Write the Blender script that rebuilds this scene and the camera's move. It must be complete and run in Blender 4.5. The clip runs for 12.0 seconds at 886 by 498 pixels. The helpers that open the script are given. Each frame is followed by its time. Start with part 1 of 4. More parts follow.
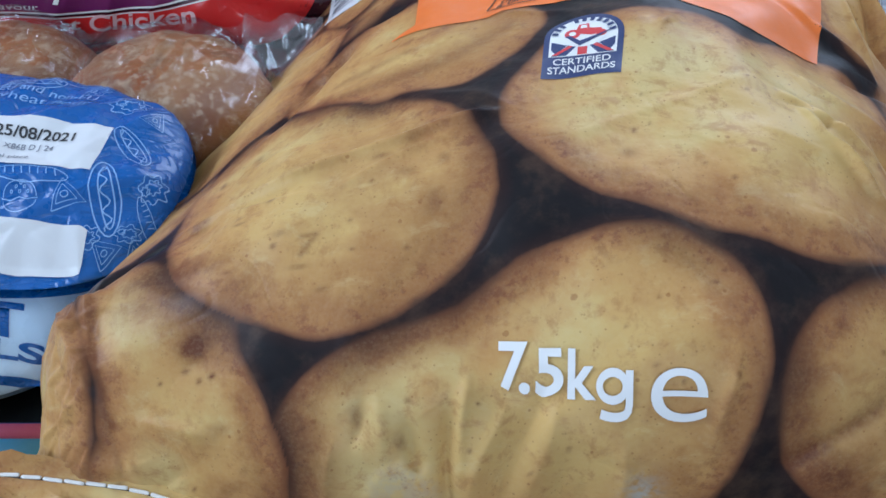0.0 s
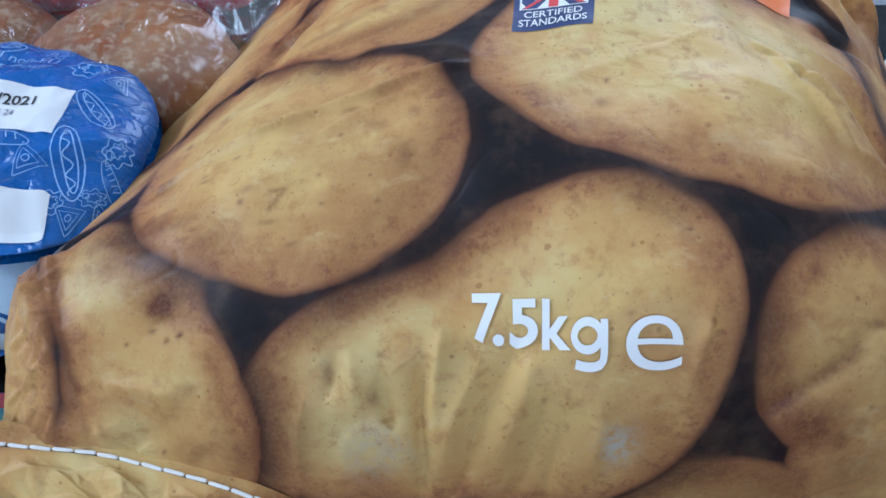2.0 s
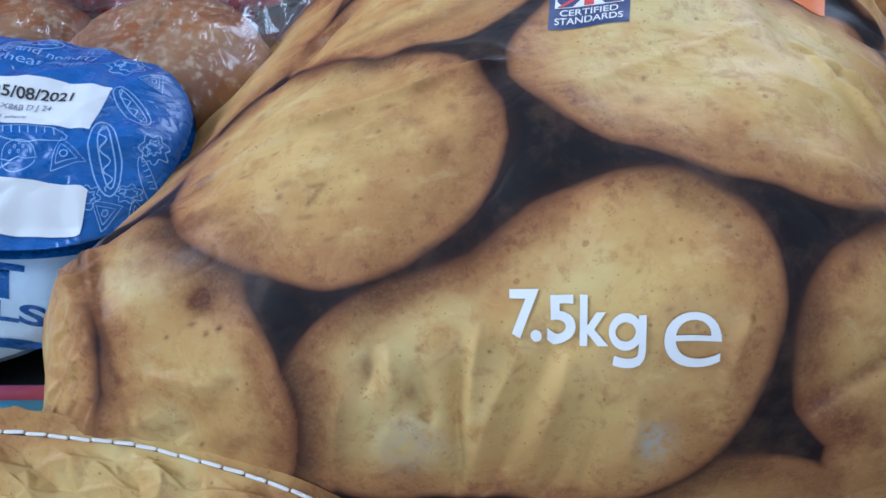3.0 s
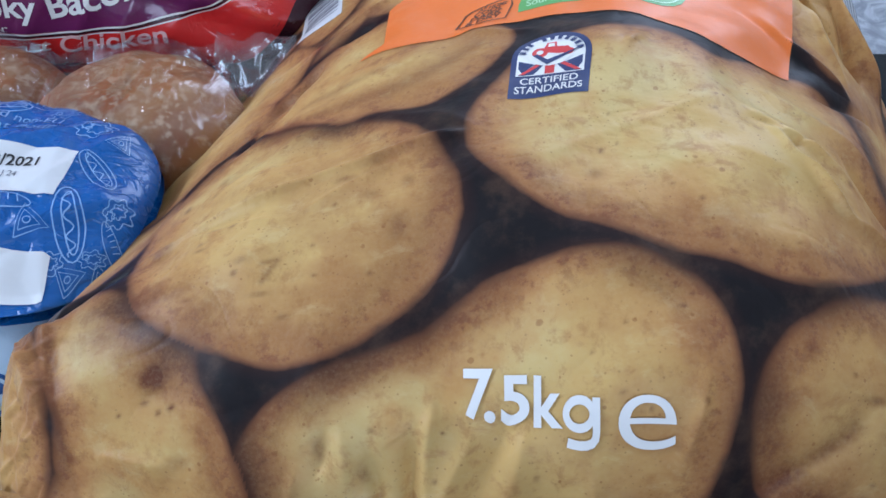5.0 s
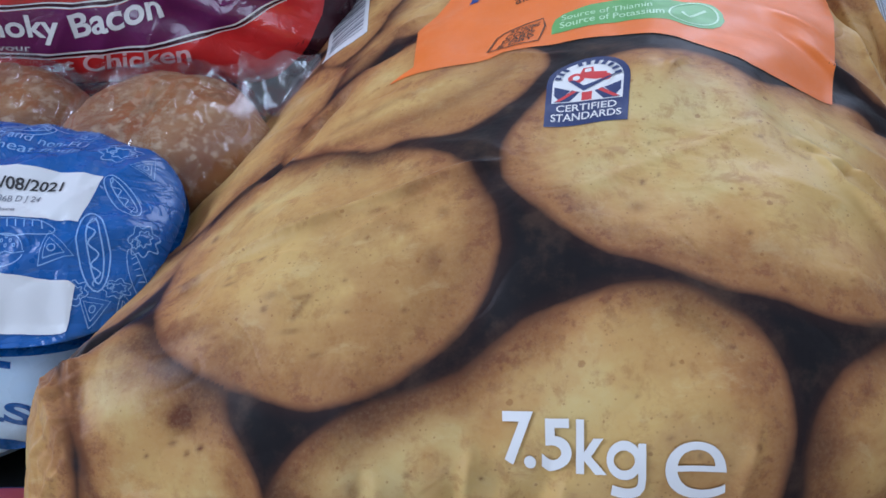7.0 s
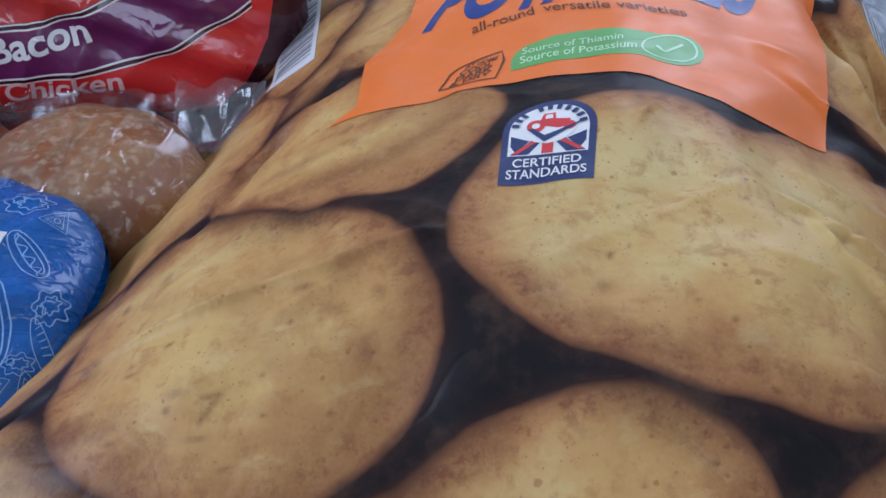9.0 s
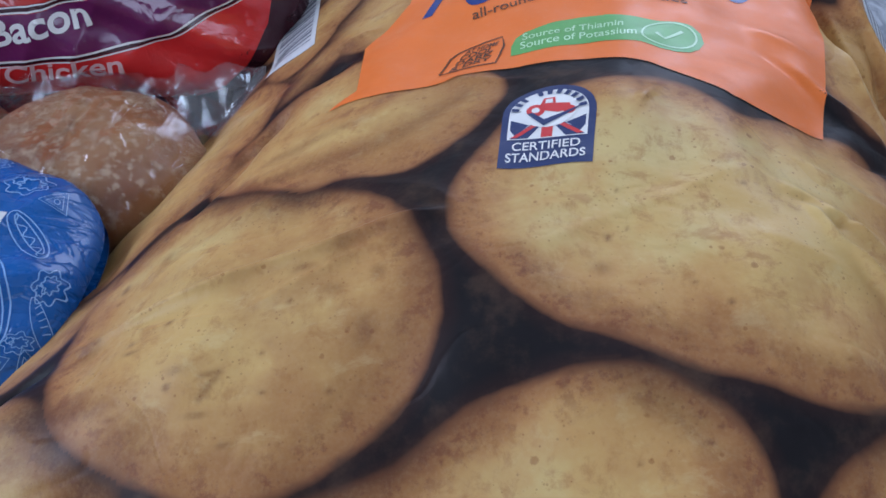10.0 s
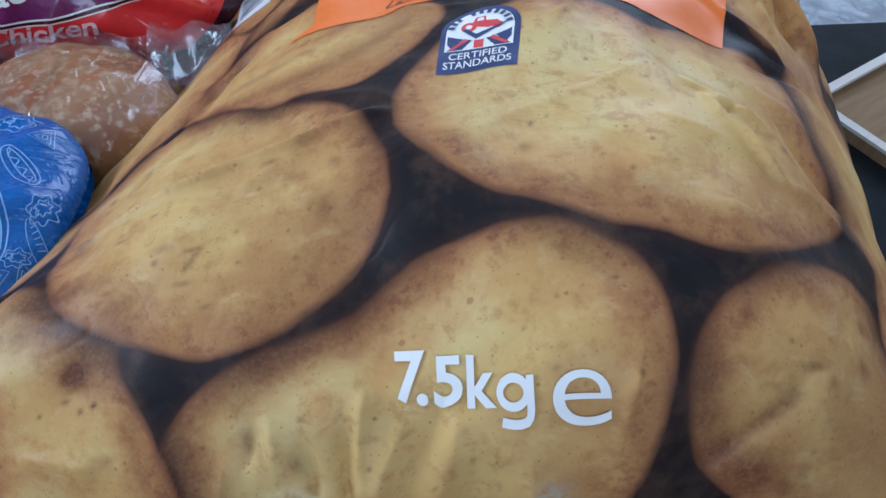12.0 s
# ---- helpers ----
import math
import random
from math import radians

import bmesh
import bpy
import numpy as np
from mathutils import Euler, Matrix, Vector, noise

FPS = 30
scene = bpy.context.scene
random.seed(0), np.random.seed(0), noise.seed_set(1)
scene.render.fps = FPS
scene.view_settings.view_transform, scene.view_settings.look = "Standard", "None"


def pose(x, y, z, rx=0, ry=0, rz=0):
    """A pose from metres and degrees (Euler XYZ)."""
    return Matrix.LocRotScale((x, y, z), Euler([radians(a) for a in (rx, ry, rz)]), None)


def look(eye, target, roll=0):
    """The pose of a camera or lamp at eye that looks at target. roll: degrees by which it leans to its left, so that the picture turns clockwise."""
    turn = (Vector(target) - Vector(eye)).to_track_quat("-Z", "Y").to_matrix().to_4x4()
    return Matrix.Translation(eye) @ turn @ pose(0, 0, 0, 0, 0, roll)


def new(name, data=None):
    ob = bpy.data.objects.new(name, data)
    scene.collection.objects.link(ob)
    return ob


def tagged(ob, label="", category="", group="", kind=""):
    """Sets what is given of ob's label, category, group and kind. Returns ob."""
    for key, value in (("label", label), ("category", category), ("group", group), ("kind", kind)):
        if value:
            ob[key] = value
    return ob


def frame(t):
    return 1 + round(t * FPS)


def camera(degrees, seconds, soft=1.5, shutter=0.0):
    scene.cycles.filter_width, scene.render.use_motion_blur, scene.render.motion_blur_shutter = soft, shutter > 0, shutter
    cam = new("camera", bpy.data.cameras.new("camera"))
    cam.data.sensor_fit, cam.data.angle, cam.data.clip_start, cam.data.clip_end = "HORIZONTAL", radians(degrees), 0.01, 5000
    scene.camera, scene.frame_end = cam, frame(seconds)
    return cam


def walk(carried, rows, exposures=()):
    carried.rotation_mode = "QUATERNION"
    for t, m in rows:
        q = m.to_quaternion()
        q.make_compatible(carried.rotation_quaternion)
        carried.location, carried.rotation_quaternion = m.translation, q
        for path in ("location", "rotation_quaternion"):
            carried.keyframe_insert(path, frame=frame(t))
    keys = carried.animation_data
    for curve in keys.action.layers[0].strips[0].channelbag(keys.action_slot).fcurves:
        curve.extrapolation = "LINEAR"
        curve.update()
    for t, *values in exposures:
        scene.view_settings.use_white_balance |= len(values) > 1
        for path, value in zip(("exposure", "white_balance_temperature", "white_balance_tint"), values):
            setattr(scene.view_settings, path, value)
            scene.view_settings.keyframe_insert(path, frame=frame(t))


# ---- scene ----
cam = camera(55.3, 12.0, 1.6)
METRES, EYE, TILT, LEAN, TURN = 0.23, 0.37, -50.0, 0.0, 0.0
ROWS = [
    (0.0, 0.0, 0.0, 0.0, -0.0, 0.0, 0.0),
    (0.5, 0.0154, 0.008, 0.0056, 0.34, -0.07, 0.19),
    (1.0, 0.0171, 0.0535, -0.0418, -0.31, -0.62, 0.69),
    (1.5, 0.0159, 0.0501, -0.0466, -1.42, -1.15, 1.01),
    (2.0, 0.0082, 0.0224, -0.0518, -1.56, -0.98, 0.78),
    (2.5, -0.0182, 0.0162, -0.0614, -0.91, -0.87, 0.29),
    (3.0, -0.0277, 0.0141, -0.0613, -0.56, -0.82, 0.38),
    (3.5, -0.0196, 0.0126, -0.0361, -0.92, -0.52, 0.69),
    (5.5, 0.055, 0.0123, 0.0385, 0.0, 1.1, 0.61),
    (6.0, 0.0204, -0.0156, 0.0476, 0.56, 1.28, 0.48),
    (6.5, 0.0207, 0.0282, 0.062, 0.69, 1.41, 0.51),
    (7.0, 0.0127, 0.0687, 0.0699, 0.5, 1.1, 0.64),
    (7.5, 0.036, 0.1282, 0.1166, -0.04, 1.05, 1.12),
    (9.5, 0.0815, 0.273, 0.1953, -0.73, 0.76, 1.12),
    (10.0, 0.076, 0.2544, 0.1752, -0.79, 0.49, 0.62),
    (10.5, 0.0707, 0.2186, 0.1645, -0.5, 0.45, 0.1),
    (11.0, 0.0643, 0.1965, 0.1544, 0.03, 0.54, -0.36),
    (11.5, 0.0788, 0.1286, 0.1057, -0.22, 0.59, 0.49),
    (12.0, 0.1106, 0.0636, -0.0022, -2.44, 0.28, 2.94),
]
walk(cam, [(t, pose(0, 0, EYE, TILT, LEAN, TURN) @ pose(METRES * x, METRES * y, METRES * z, 90 + pitch, roll, yaw)) for t, x, y, z, yaw, pitch, roll in ROWS],
     [(0.0, 0.0, 5560, 13), (2.5, 0.07, 5330, 14), (3.7, 0.05, 5430, 15), (5.5, -0.03, 5600, 17), (7.5, -0.24, 5680, 20), (9.5, -0.33, 5660, 21), (10.5, -0.31, 5480, 19), (11.3, -0.33, 5400, 17), (12.0, -0.06, 5360, 14)])

# ---- world and light ----
world = bpy.data.worlds.new("sky")
scene.world = world
world.use_nodes = True
wn = world.node_tree.nodes
sky = wn.new("ShaderNodeTexSky")
sky.sky_type, sky.sun_disc, sky.sun_elevation, sky.sun_rotation = "NISHITA", False, radians(38), radians(20)
wn["Background"].inputs["Strength"].default_value = 0.1
world.node_tree.links.new(sky.outputs[0], wn["Background"].inputs["Color"])


def window_light(name, where, target, wide, high, watts, colour):
    data = bpy.data.lights.new(name, "AREA")
    data.shape, data.size, data.size_y, data.energy, data.color = "RECTANGLE", wide, high, watts, colour
    new(name, data).matrix_world = look(where, target)


window_light("window_light_north", (1.15, 2.30, 1.35), (0.1, 0.2, 0.1), 1.9, 1.3, 45, (0.74, 0.87, 1.0))
window_light("window_light_west", (-2.30, 0.45, 1.35), (0.0, 0.2, 0.1), 1.6, 1.3, 57, (0.80, 0.91, 1.0))
# Added fill lamp behind the camera that brightens the sack's front.
window_light("fill_light_south", (0.3, -2.30, 1.45), (0.0, 0.1, 0.1), 1.9, 1.3, 30, (0.82, 0.92, 1.0))

# ---- materials ----


class Nodes:
    """A node material: its tree, with short calls to add and join nodes."""

    def __init__(self, name, rough=0.5, spec=0.5, metal=0.0):
        self.mat = bpy.data.materials.new(name)
        self.mat.use_nodes = True
        self.tree = self.mat.node_tree
        self.shader = self.tree.nodes["Principled BSDF"]
        self.shader.inputs["Roughness"].default_value = rough
        self.shader.inputs["Specular IOR Level"].default_value = spec
        self.shader.inputs["Metallic"].default_value = metal
        self.place = self.tree.nodes.new("ShaderNodeTexCoord").outputs["Object"]

    def put(self, value, socket):
        if isinstance(value, bpy.types.NodeSocket):
            self.tree.links.new(value, socket)
        elif isinstance(value, tuple) and len(value) == 3 and socket.type == "RGBA":
            socket.default_value = (*value, 1)
        else:
            socket.default_value = value

    def math(self, op, a, b=0.0, c=0.0, clamp=False):
        n = self.tree.nodes.new("ShaderNodeMath")
        n.operation, n.use_clamp = op, clamp
        for v, s in zip((a, b, c), n.inputs):
            self.put(v, s)
        return n.outputs[0]

    def noise(self, scale, detail=3.0, rough=0.55, stretch=None, warp=0.0):
        n = self.tree.nodes.new("ShaderNodeTexNoise")
        n.inputs["Scale"].default_value, n.inputs["Detail"].default_value = scale, detail
        n.inputs["Roughness"].default_value, n.inputs["Distortion"].default_value = rough, warp
        self.put(self.stretched(stretch) if stretch else self.place, n.inputs["Vector"])
        return n.outputs[0]

    def stretched(self, stretch, turn=(0, 0, 0)):
        n = self.tree.nodes.new("ShaderNodeMapping")
        n.inputs["Scale"].default_value, n.inputs["Rotation"].default_value = stretch, turn
        self.put(self.place, n.inputs["Vector"])
        return n.outputs[0]

    def cells(self, scale, feature="F1", out="Distance", vector=None):
        n = self.tree.nodes.new("ShaderNodeTexVoronoi")
        n.feature, n.inputs["Scale"].default_value = feature, scale
        self.put(vector or self.place, n.inputs["Vector"])
        return n.outputs[out]

    def attribute(self, name):
        n = self.tree.nodes.new("ShaderNodeAttribute")
        n.attribute_name = name
        return n.outputs["Fac"]

    def ramp(self, value, *stops):
        n = self.tree.nodes.new("ShaderNodeValToRGB")
        e = n.color_ramp.elements
        while len(e) < len(stops):
            e.new(0.5)
        for el, (at, colour) in zip(e, stops):
            el.position, el.color = at, (*colour, 1) if isinstance(colour, tuple) else (colour, colour, colour, 1)
        self.put(value, n.inputs[0])
        return n.outputs[0]

    def step(self, value, low, high, to_low=0.0, to_high=1.0):
        n = self.tree.nodes.new("ShaderNodeMapRange")
        n.interpolation_type = "SMOOTHSTEP"
        for v, s in zip((value, low, high, to_low, to_high), n.inputs):
            self.put(v, s)
        return n.outputs[0]

    def mix(self, fac, a, b, kind="MIX"):
        n = self.tree.nodes.new("ShaderNodeMix")
        n.data_type, n.blend_type = "RGBA", kind
        for v, s in ((fac, n.inputs[0]), (a, n.inputs[6]), (b, n.inputs[7])):
            self.put(v, s)
        return n.outputs[2]

    def bump(self, height, strength=0.3, depth=0.001):
        n = self.tree.nodes.new("ShaderNodeBump")
        n.inputs["Strength"].default_value, n.inputs["Distance"].default_value = strength, depth
        self.put(height, n.inputs["Height"])
        if self.shader.inputs["Normal"].links:
            self.put(self.shader.inputs["Normal"].links[0].from_socket, n.inputs["Normal"])
        self.put(n.outputs[0], self.shader.inputs["Normal"])

    def colour(self, value):
        self.put(value, self.shader.inputs["Base Color"])
        return self

    def rough(self, value):
        self.put(value, self.shader.inputs["Roughness"])
        return self


def ink(name, colour, rough=0.42, wear=0.12, spec=0.45, folds=0.0):
    """Ink or printed film: its colour, slightly uneven and rubbed."""
    m = Nodes(name, rough, spec)
    worn = m.mix(m.step(m.noise(420, 4), 0.5, 0.8, 0.0, wear), colour, tuple(0.6 * c + 0.25 for c in colour))
    m.colour(m.mix(m.step(m.noise(38, 3), 0.3, 0.75, 0.0, 0.22), worn, tuple(0.8 * c for c in colour)))
    m.rough(m.step(m.noise(90, 3), 0.3, 0.7, rough - 0.07, rough + 0.08))
    m.bump(m.noise(160, 3), 0.12, 0.001)
    if folds:
        bend = m.math("ABSOLUTE", m.math("MULTIPLY_ADD", m.noise(42, 3, 0.5, stretch=(1.0, 1.8, 1.0), warp=0.8), 2.0, -1.0))
        m.bump(m.step(bend, 0.0, 0.16), folds, 0.0014)
    return m.mat


def potato_print():
    """The sack's printed paper: a photograph of potatoes, told by the distance to their outlines (edge), a tone and blemishes."""
    m = Nodes("potato_print", 0.42, 0.14)
    edge, tone, blot_shade = m.attribute("edge"), m.attribute("tone"), m.attribute("blot_shade")
    wobble = m.math("MULTIPLY_ADD", m.noise(90, 4), 0.0024, -0.0012)
    e = m.math("ADD", edge, wobble)
    deep = m.math("ADD", e, m.math("MULTIPLY", m.math("MULTIPLY_ADD", m.noise(52, 5, 0.62), 0.056, -0.026), m.step(e, 0.0, 0.012)))
    skin = m.ramp(m.math("MULTIPLY_ADD", deep, 12.6, 0.2),
                  (0.12, (0.013, 0.011, 0.012)), (0.184, (0.026, 0.014, 0.013)), (0.205, (0.190, 0.080, 0.036)), (0.245, (0.350, 0.160, 0.060)), (0.31, (0.42, 0.200, 0.070)),
                  (0.42, (0.50, 0.272, 0.090)), (0.80, (0.585, 0.375, 0.130)))
    inside = m.step(e, 0.0, 0.003)
    # pale and brown clouds in the skin, at three scales
    clouds = m.math("ADD", m.noise(26, 4, 0.6), m.math("MULTIPLY", tone, 0.36))
    skin = m.mix(m.math("MULTIPLY", m.step(clouds, 0.55, 0.84, 0, 0.66), m.step(e, 0.006, 0.032)), skin, (0.61, 0.485, 0.205))
    skin = m.mix(m.math("MULTIPLY", m.step(clouds, 0.50, 0.22, 0, 0.55), inside), skin, (0.34, 0.160, 0.055))
    mottle = m.noise(120, 6, 0.70, stretch=(1.0, 0.75, 1.0), warp=0.3)
    skin = m.mix(m.math("MULTIPLY", m.step(mottle, 0.50, 0.70, 0, 0.55), inside), skin, (0.34, 0.150, 0.048))
    pale = m.noise(75, 6, 0.68, stretch=(0.8, 1.3, 1.0), warp=0.4)
    skin = m.mix(m.math("MULTIPLY", m.step(pale, 0.54, 0.70, 0, 0.28), m.step(e, 0.004, 0.014)), skin, (0.66, 0.52, 0.25))
    streak = m.noise(62, 5, 0.66, stretch=(0.8, 1.5, 1.0), warp=0.35)
    skin = m.mix(m.math("MULTIPLY", m.step(streak, 0.58, 0.72, 0, 0.48), inside), skin, (0.36, 0.155, 0.050))
    rust = m.math("MULTIPLY", m.step(m.noise(150, 6, 0.75), 0.48, 0.62), m.step(e, 0.020, 0.002))
    skin = m.mix(m.math("MULTIPLY", m.math("MULTIPLY", rust, 0.72), inside), skin, (0.21, 0.075, 0.036))
    # the small dark lenticels, few and unequal
    for size, keep, deep in ((130, 0.84, 0.55), (230, 0.78, 0.55), (380, 0.80, 0.5)):
        pick = m.tree.nodes.new("ShaderNodeSeparateColor")
        m.put(m.cells(size, out="Color"), pick.inputs[0])
        wide = m.math("MULTIPLY_ADD", pick.outputs[1], 0.10, 0.035)
        grown = m.math("ADD", m.cells(size), m.math("MULTIPLY_ADD", m.noise(500, 3), 0.24, -0.12))
        pock = m.math("MULTIPLY", m.step(m.math("SUBTRACT", grown, wide), 0.07, 0.0), m.step(pick.outputs[0], keep, keep + 0.03))
        skin = m.mix(m.math("MULTIPLY", m.math("MULTIPLY", pock, deep), inside), skin, (0.27, 0.105, 0.034))
    fine = m.math("MULTIPLY", m.step(m.cells(420), 0.22, 0.10), m.step(m.noise(60, 2), 0.5, 0.6))
    skin = m.mix(m.math("MULTIPLY", m.math("MULTIPLY", fine, 0.4), inside), skin, (0.20, 0.085, 0.03))
    # blemishes, and the shade in folds and under potatoes painted into the colour
    ragged = m.math("MULTIPLY", m.math("MULTIPLY", blot_shade, m.step(e, -0.002, 0.001)), m.step(m.noise(240, 5, 0.7), 0.30, 0.64, 0.72, 1.25))
    skin = m.mix(m.math("MULTIPLY", ragged, 0.95, clamp=True), skin, (0.150, 0.050, 0.021))
    skin = m.mix(m.math("MULTIPLY", m.step(m.attribute("shade"), 0.10, 0.95, 0.0, 0.92), m.step(m.noise(70, 4), 0.2, 0.7, 1.0, 0.75)), skin, (0.042, 0.020, 0.014))
    # the brown earth in the gaps
    earth = m.math("MULTIPLY", m.step(m.noise(34, 6, 0.68), 0.46, 0.72, 0, 0.75), m.math("SUBTRACT", 1.0, inside))
    skin = m.mix(earth, skin, (0.082, 0.048, 0.030))
    skin = m.mix(m.math("MULTIPLY", m.step(m.noise(700, 2), 0.35, 0.8, 0.0, 0.08), inside), skin, (0.60, 0.46, 0.28))
    skin = m.mix(m.math("MULTIPLY", m.attribute("scuff"), m.step(m.noise(300, 4), 0.35, 0.6, 0.1, 1.0)), skin, (0.42, 0.37, 0.30))
    m.colour(skin)
    m.rough(m.step(m.noise(50, 4), 0.3, 0.7, 0.36, 0.50))
    m.bump(m.noise(38, 4, 0.55), 0.26, 0.004)
    fold = m.math("ABSOLUTE", m.math("MULTIPLY_ADD", m.noise(26, 2, 0.5, warp=0.6), 2.0, -1.0))
    m.bump(m.step(fold, 0.0, 0.10), 0.14, 0.0012)
    m.bump(m.noise(240, 3), 0.10, 0.001)
    return m.mat


def crust():
    m = Nodes("bun_crust", 0.5, 0.4)
    base = m.mix(m.step(m.noise(24, 4), 0.35, 0.7), (0.24, 0.086, 0.026), (0.38, 0.185, 0.064))
    flakes = m.math("MULTIPLY", m.step(m.noise(170, 6, 0.72), 0.50, 0.62), m.step(m.attribute("height"), 0.50, 0.92, 0.04, 1.0))
    base = m.mix(m.math("MULTIPLY", flakes, 0.70), base, (0.60, 0.44, 0.27))
    base = m.mix(m.step(m.attribute("height"), 0.34, 0.05, 0, 0.75), base, (0.62, 0.47, 0.27))
    m.colour(base)
    m.bump(flakes, 0.5, 0.0015)
    m.bump(m.noise(45, 3), 0.4, 0.004)
    return m.mat


def clear_film(name, gloss, tint=(0.96, 0.96, 0.98), haze=0.0):
    """Thin clear wrapping: it lets light straight through and mirrors a little."""
    m = Nodes(name)
    t = m.tree
    see, shine, both = t.nodes.new("ShaderNodeBsdfTransparent"), t.nodes.new("ShaderNodeBsdfGlossy"), t.nodes.new("ShaderNodeMixShader")
    see.inputs[0].default_value = (*tint, 1)
    shine.inputs["Roughness"].default_value = 0.10
    edge = t.nodes.new("ShaderNodeLayerWeight")
    edge.inputs[0].default_value = 0.35
    m.put(m.math("MULTIPLY_ADD", edge.outputs["Facing"], 0.25, gloss), both.inputs[0])
    wrinkle = t.nodes.new("ShaderNodeBump")
    wrinkle.inputs["Strength"].default_value, wrinkle.inputs["Distance"].default_value = 0.5, 0.004
    m.put(m.noise(60, 3, 0.5, stretch=(1.6, 0.5, 1.0), warp=1.5), wrinkle.inputs["Height"])
    m.put(wrinkle.outputs[0], shine.inputs["Normal"])
    if haze:
        milk, part_milk = t.nodes.new("ShaderNodeBsdfDiffuse"), t.nodes.new("ShaderNodeMixShader")
        part_milk.inputs[0].default_value = haze
        m.put(see.outputs[0], part_milk.inputs[1]), m.put(milk.outputs[0], part_milk.inputs[2])
        see = part_milk
    m.put(see.outputs[0], both.inputs[1]), m.put(shine.outputs[0], both.inputs[2])
    m.put(both.outputs[0], t.nodes["Material Output"].inputs["Surface"])
    return m.mat


def stone_floor():
    m = Nodes("stone_effect_vinyl", 0.4, 0.4)
    grain = m.mix(m.step(m.noise(45, 5, 0.6, warp=1.5), 0.35, 0.68), (0.15, 0.17, 0.20), (0.42, 0.45, 0.49))
    m.colour(m.mix(m.step(m.cells(32, "DISTANCE_TO_EDGE"), 0.10, 0.02, 0, 0.5), grain, (0.16, 0.18, 0.21)))
    m.bump(m.noise(60, 4), 0.2, 0.001)
    return m.mat


def mat_fabric():
    m = Nodes("dark_mat", 0.8, 0.15)
    m.colour(m.mix(m.step(m.noise(30, 4), 0.35, 0.7), (0.005, 0.007, 0.008), (0.011, 0.015, 0.016)))
    m.bump(m.noise(500, 2), 0.3, 0.001)
    return m.mat


def card(name, dark, light):
    m = Nodes(name, 0.75, 0.2)
    m.colour(m.mix(m.noise(30, 4, 0.6, stretch=(0.6, 9.0, 1.0)), dark, light))
    m.bump(m.noise(300, 3, stretch=(0.3, 4.0, 1.0)), 0.3, 0.001)
    return m.mat


def plaster(name, colour):
    m = Nodes(name, 0.85, 0.2)
    m.colour(m.mix(m.step(m.noise(3, 4), 0.3, 0.7, 0, 0.4), colour, tuple(0.88 * c for c in colour)))
    m.bump(m.noise(180, 3), 0.2, 0.001)
    return m.mat


POTATO = potato_print()
ORANGE = ink("orange_ink", (0.82, 0.19, 0.032), 0.42, spec=0.36)
GREEN = ink("green_ink", (0.13, 0.38, 0.10), 0.38)
PALE_GREEN = ink("pale_green_ink", (0.55, 0.78, 0.50), 0.4)
WHITE = ink("white_ink", (0.78, 0.77, 0.74), 0.42)
NAVY = ink("navy_ink", (0.030, 0.045, 0.13), 0.38)
ROYAL = ink("royal_blue_ink", (0.022, 0.050, 0.22), 0.36)
RED = ink("red_ink", (0.62, 0.050, 0.050), 0.38)
BLACK = ink("black_ink", (0.025, 0.024, 0.026), 0.45)
BROWN_INK = ink("dark_brown_ink", (0.10, 0.040, 0.020), 0.45)
ROSE = ink("rose_ink", (0.74, 0.44, 0.42), 0.3)
GREY_INK = ink("grey_ink", (0.20, 0.21, 0.24), 0.45)
THREAD = ink("white_thread", (0.80, 0.78, 0.73), 0.8, 0.05, 0.2)
PACK_BLUE = ink("blue_film", (0.012, 0.102, 0.35), 0.26, 0.04, 0.4, 0.35)
DOODLE = ink("pale_blue_ink", (0.24, 0.42, 0.70), 0.3, 0.05)
LABEL = ink("white_label_paper", (0.66, 0.67, 0.67), 0.5, 0.03)
PACK_PALE = ink("pale_blue_film", (0.58, 0.77, 0.94), 0.26, 0.05)
PACK_RED = ink("glossy_red_film", (0.70, 0.030, 0.028), 0.12, 0.03, 0.8, 0.12)
PACK_DARK_RED = ink("dark_red_film", (0.52, 0.035, 0.028), 0.12, 0.03, 0.8, 0.12)
PACK_PURPLE = ink("glossy_purple_film", (0.14, 0.018, 0.090), 0.12, 0.03, 0.8, 0.12)
PACK_MAROON = ink("maroon_film", (0.050, 0.010, 0.016), 0.2, 0.03, 0.6)
PINK_INK = ink("pink_card", (0.60, 0.12, 0.24), 0.4)
CYAN_INK = ink("cyan_card", (0.10, 0.38, 0.66), 0.4)
DEEP_BLUE = ink("deep_blue_card", (0.020, 0.040, 0.16), 0.4)
CRUST = crust()
FILM = clear_film("clear_film", 0.05)
HAZY_FILM = clear_film("hazy_film", 0.07, (0.88, 0.90, 0.92), 0.10)
CARD = card("brown_card", (0.16, 0.095, 0.045), (0.34, 0.22, 0.115))
CARD_EDGE = card("pale_card_edge", (0.55, 0.50, 0.44), (0.72, 0.68, 0.62))
WALL = plaster("wall_plaster", (0.72, 0.70, 0.66))
CEILING = plaster("ceiling_plaster", (0.80, 0.79, 0.77))
FRAME = ink("white_frame_paint", (0.78, 0.78, 0.76), 0.4)

# ---- mesh helpers ----


def mesh_object(name, bm, material, parent=None, label="", smooth=True):
    me = bpy.data.meshes.new(name)
    bm.to_mesh(me)
    bm.free()
    if smooth:
        me.shade_smooth()
    me.materials.append(material)
    ob = new(name, me)
    if parent:
        ob.parent = parent
    if label:
        tagged(ob, label)
    return ob


def part(name, bm, material, parent, label="", smooth=True):
    return mesh_object(name, bm, material, parent, label, smooth)


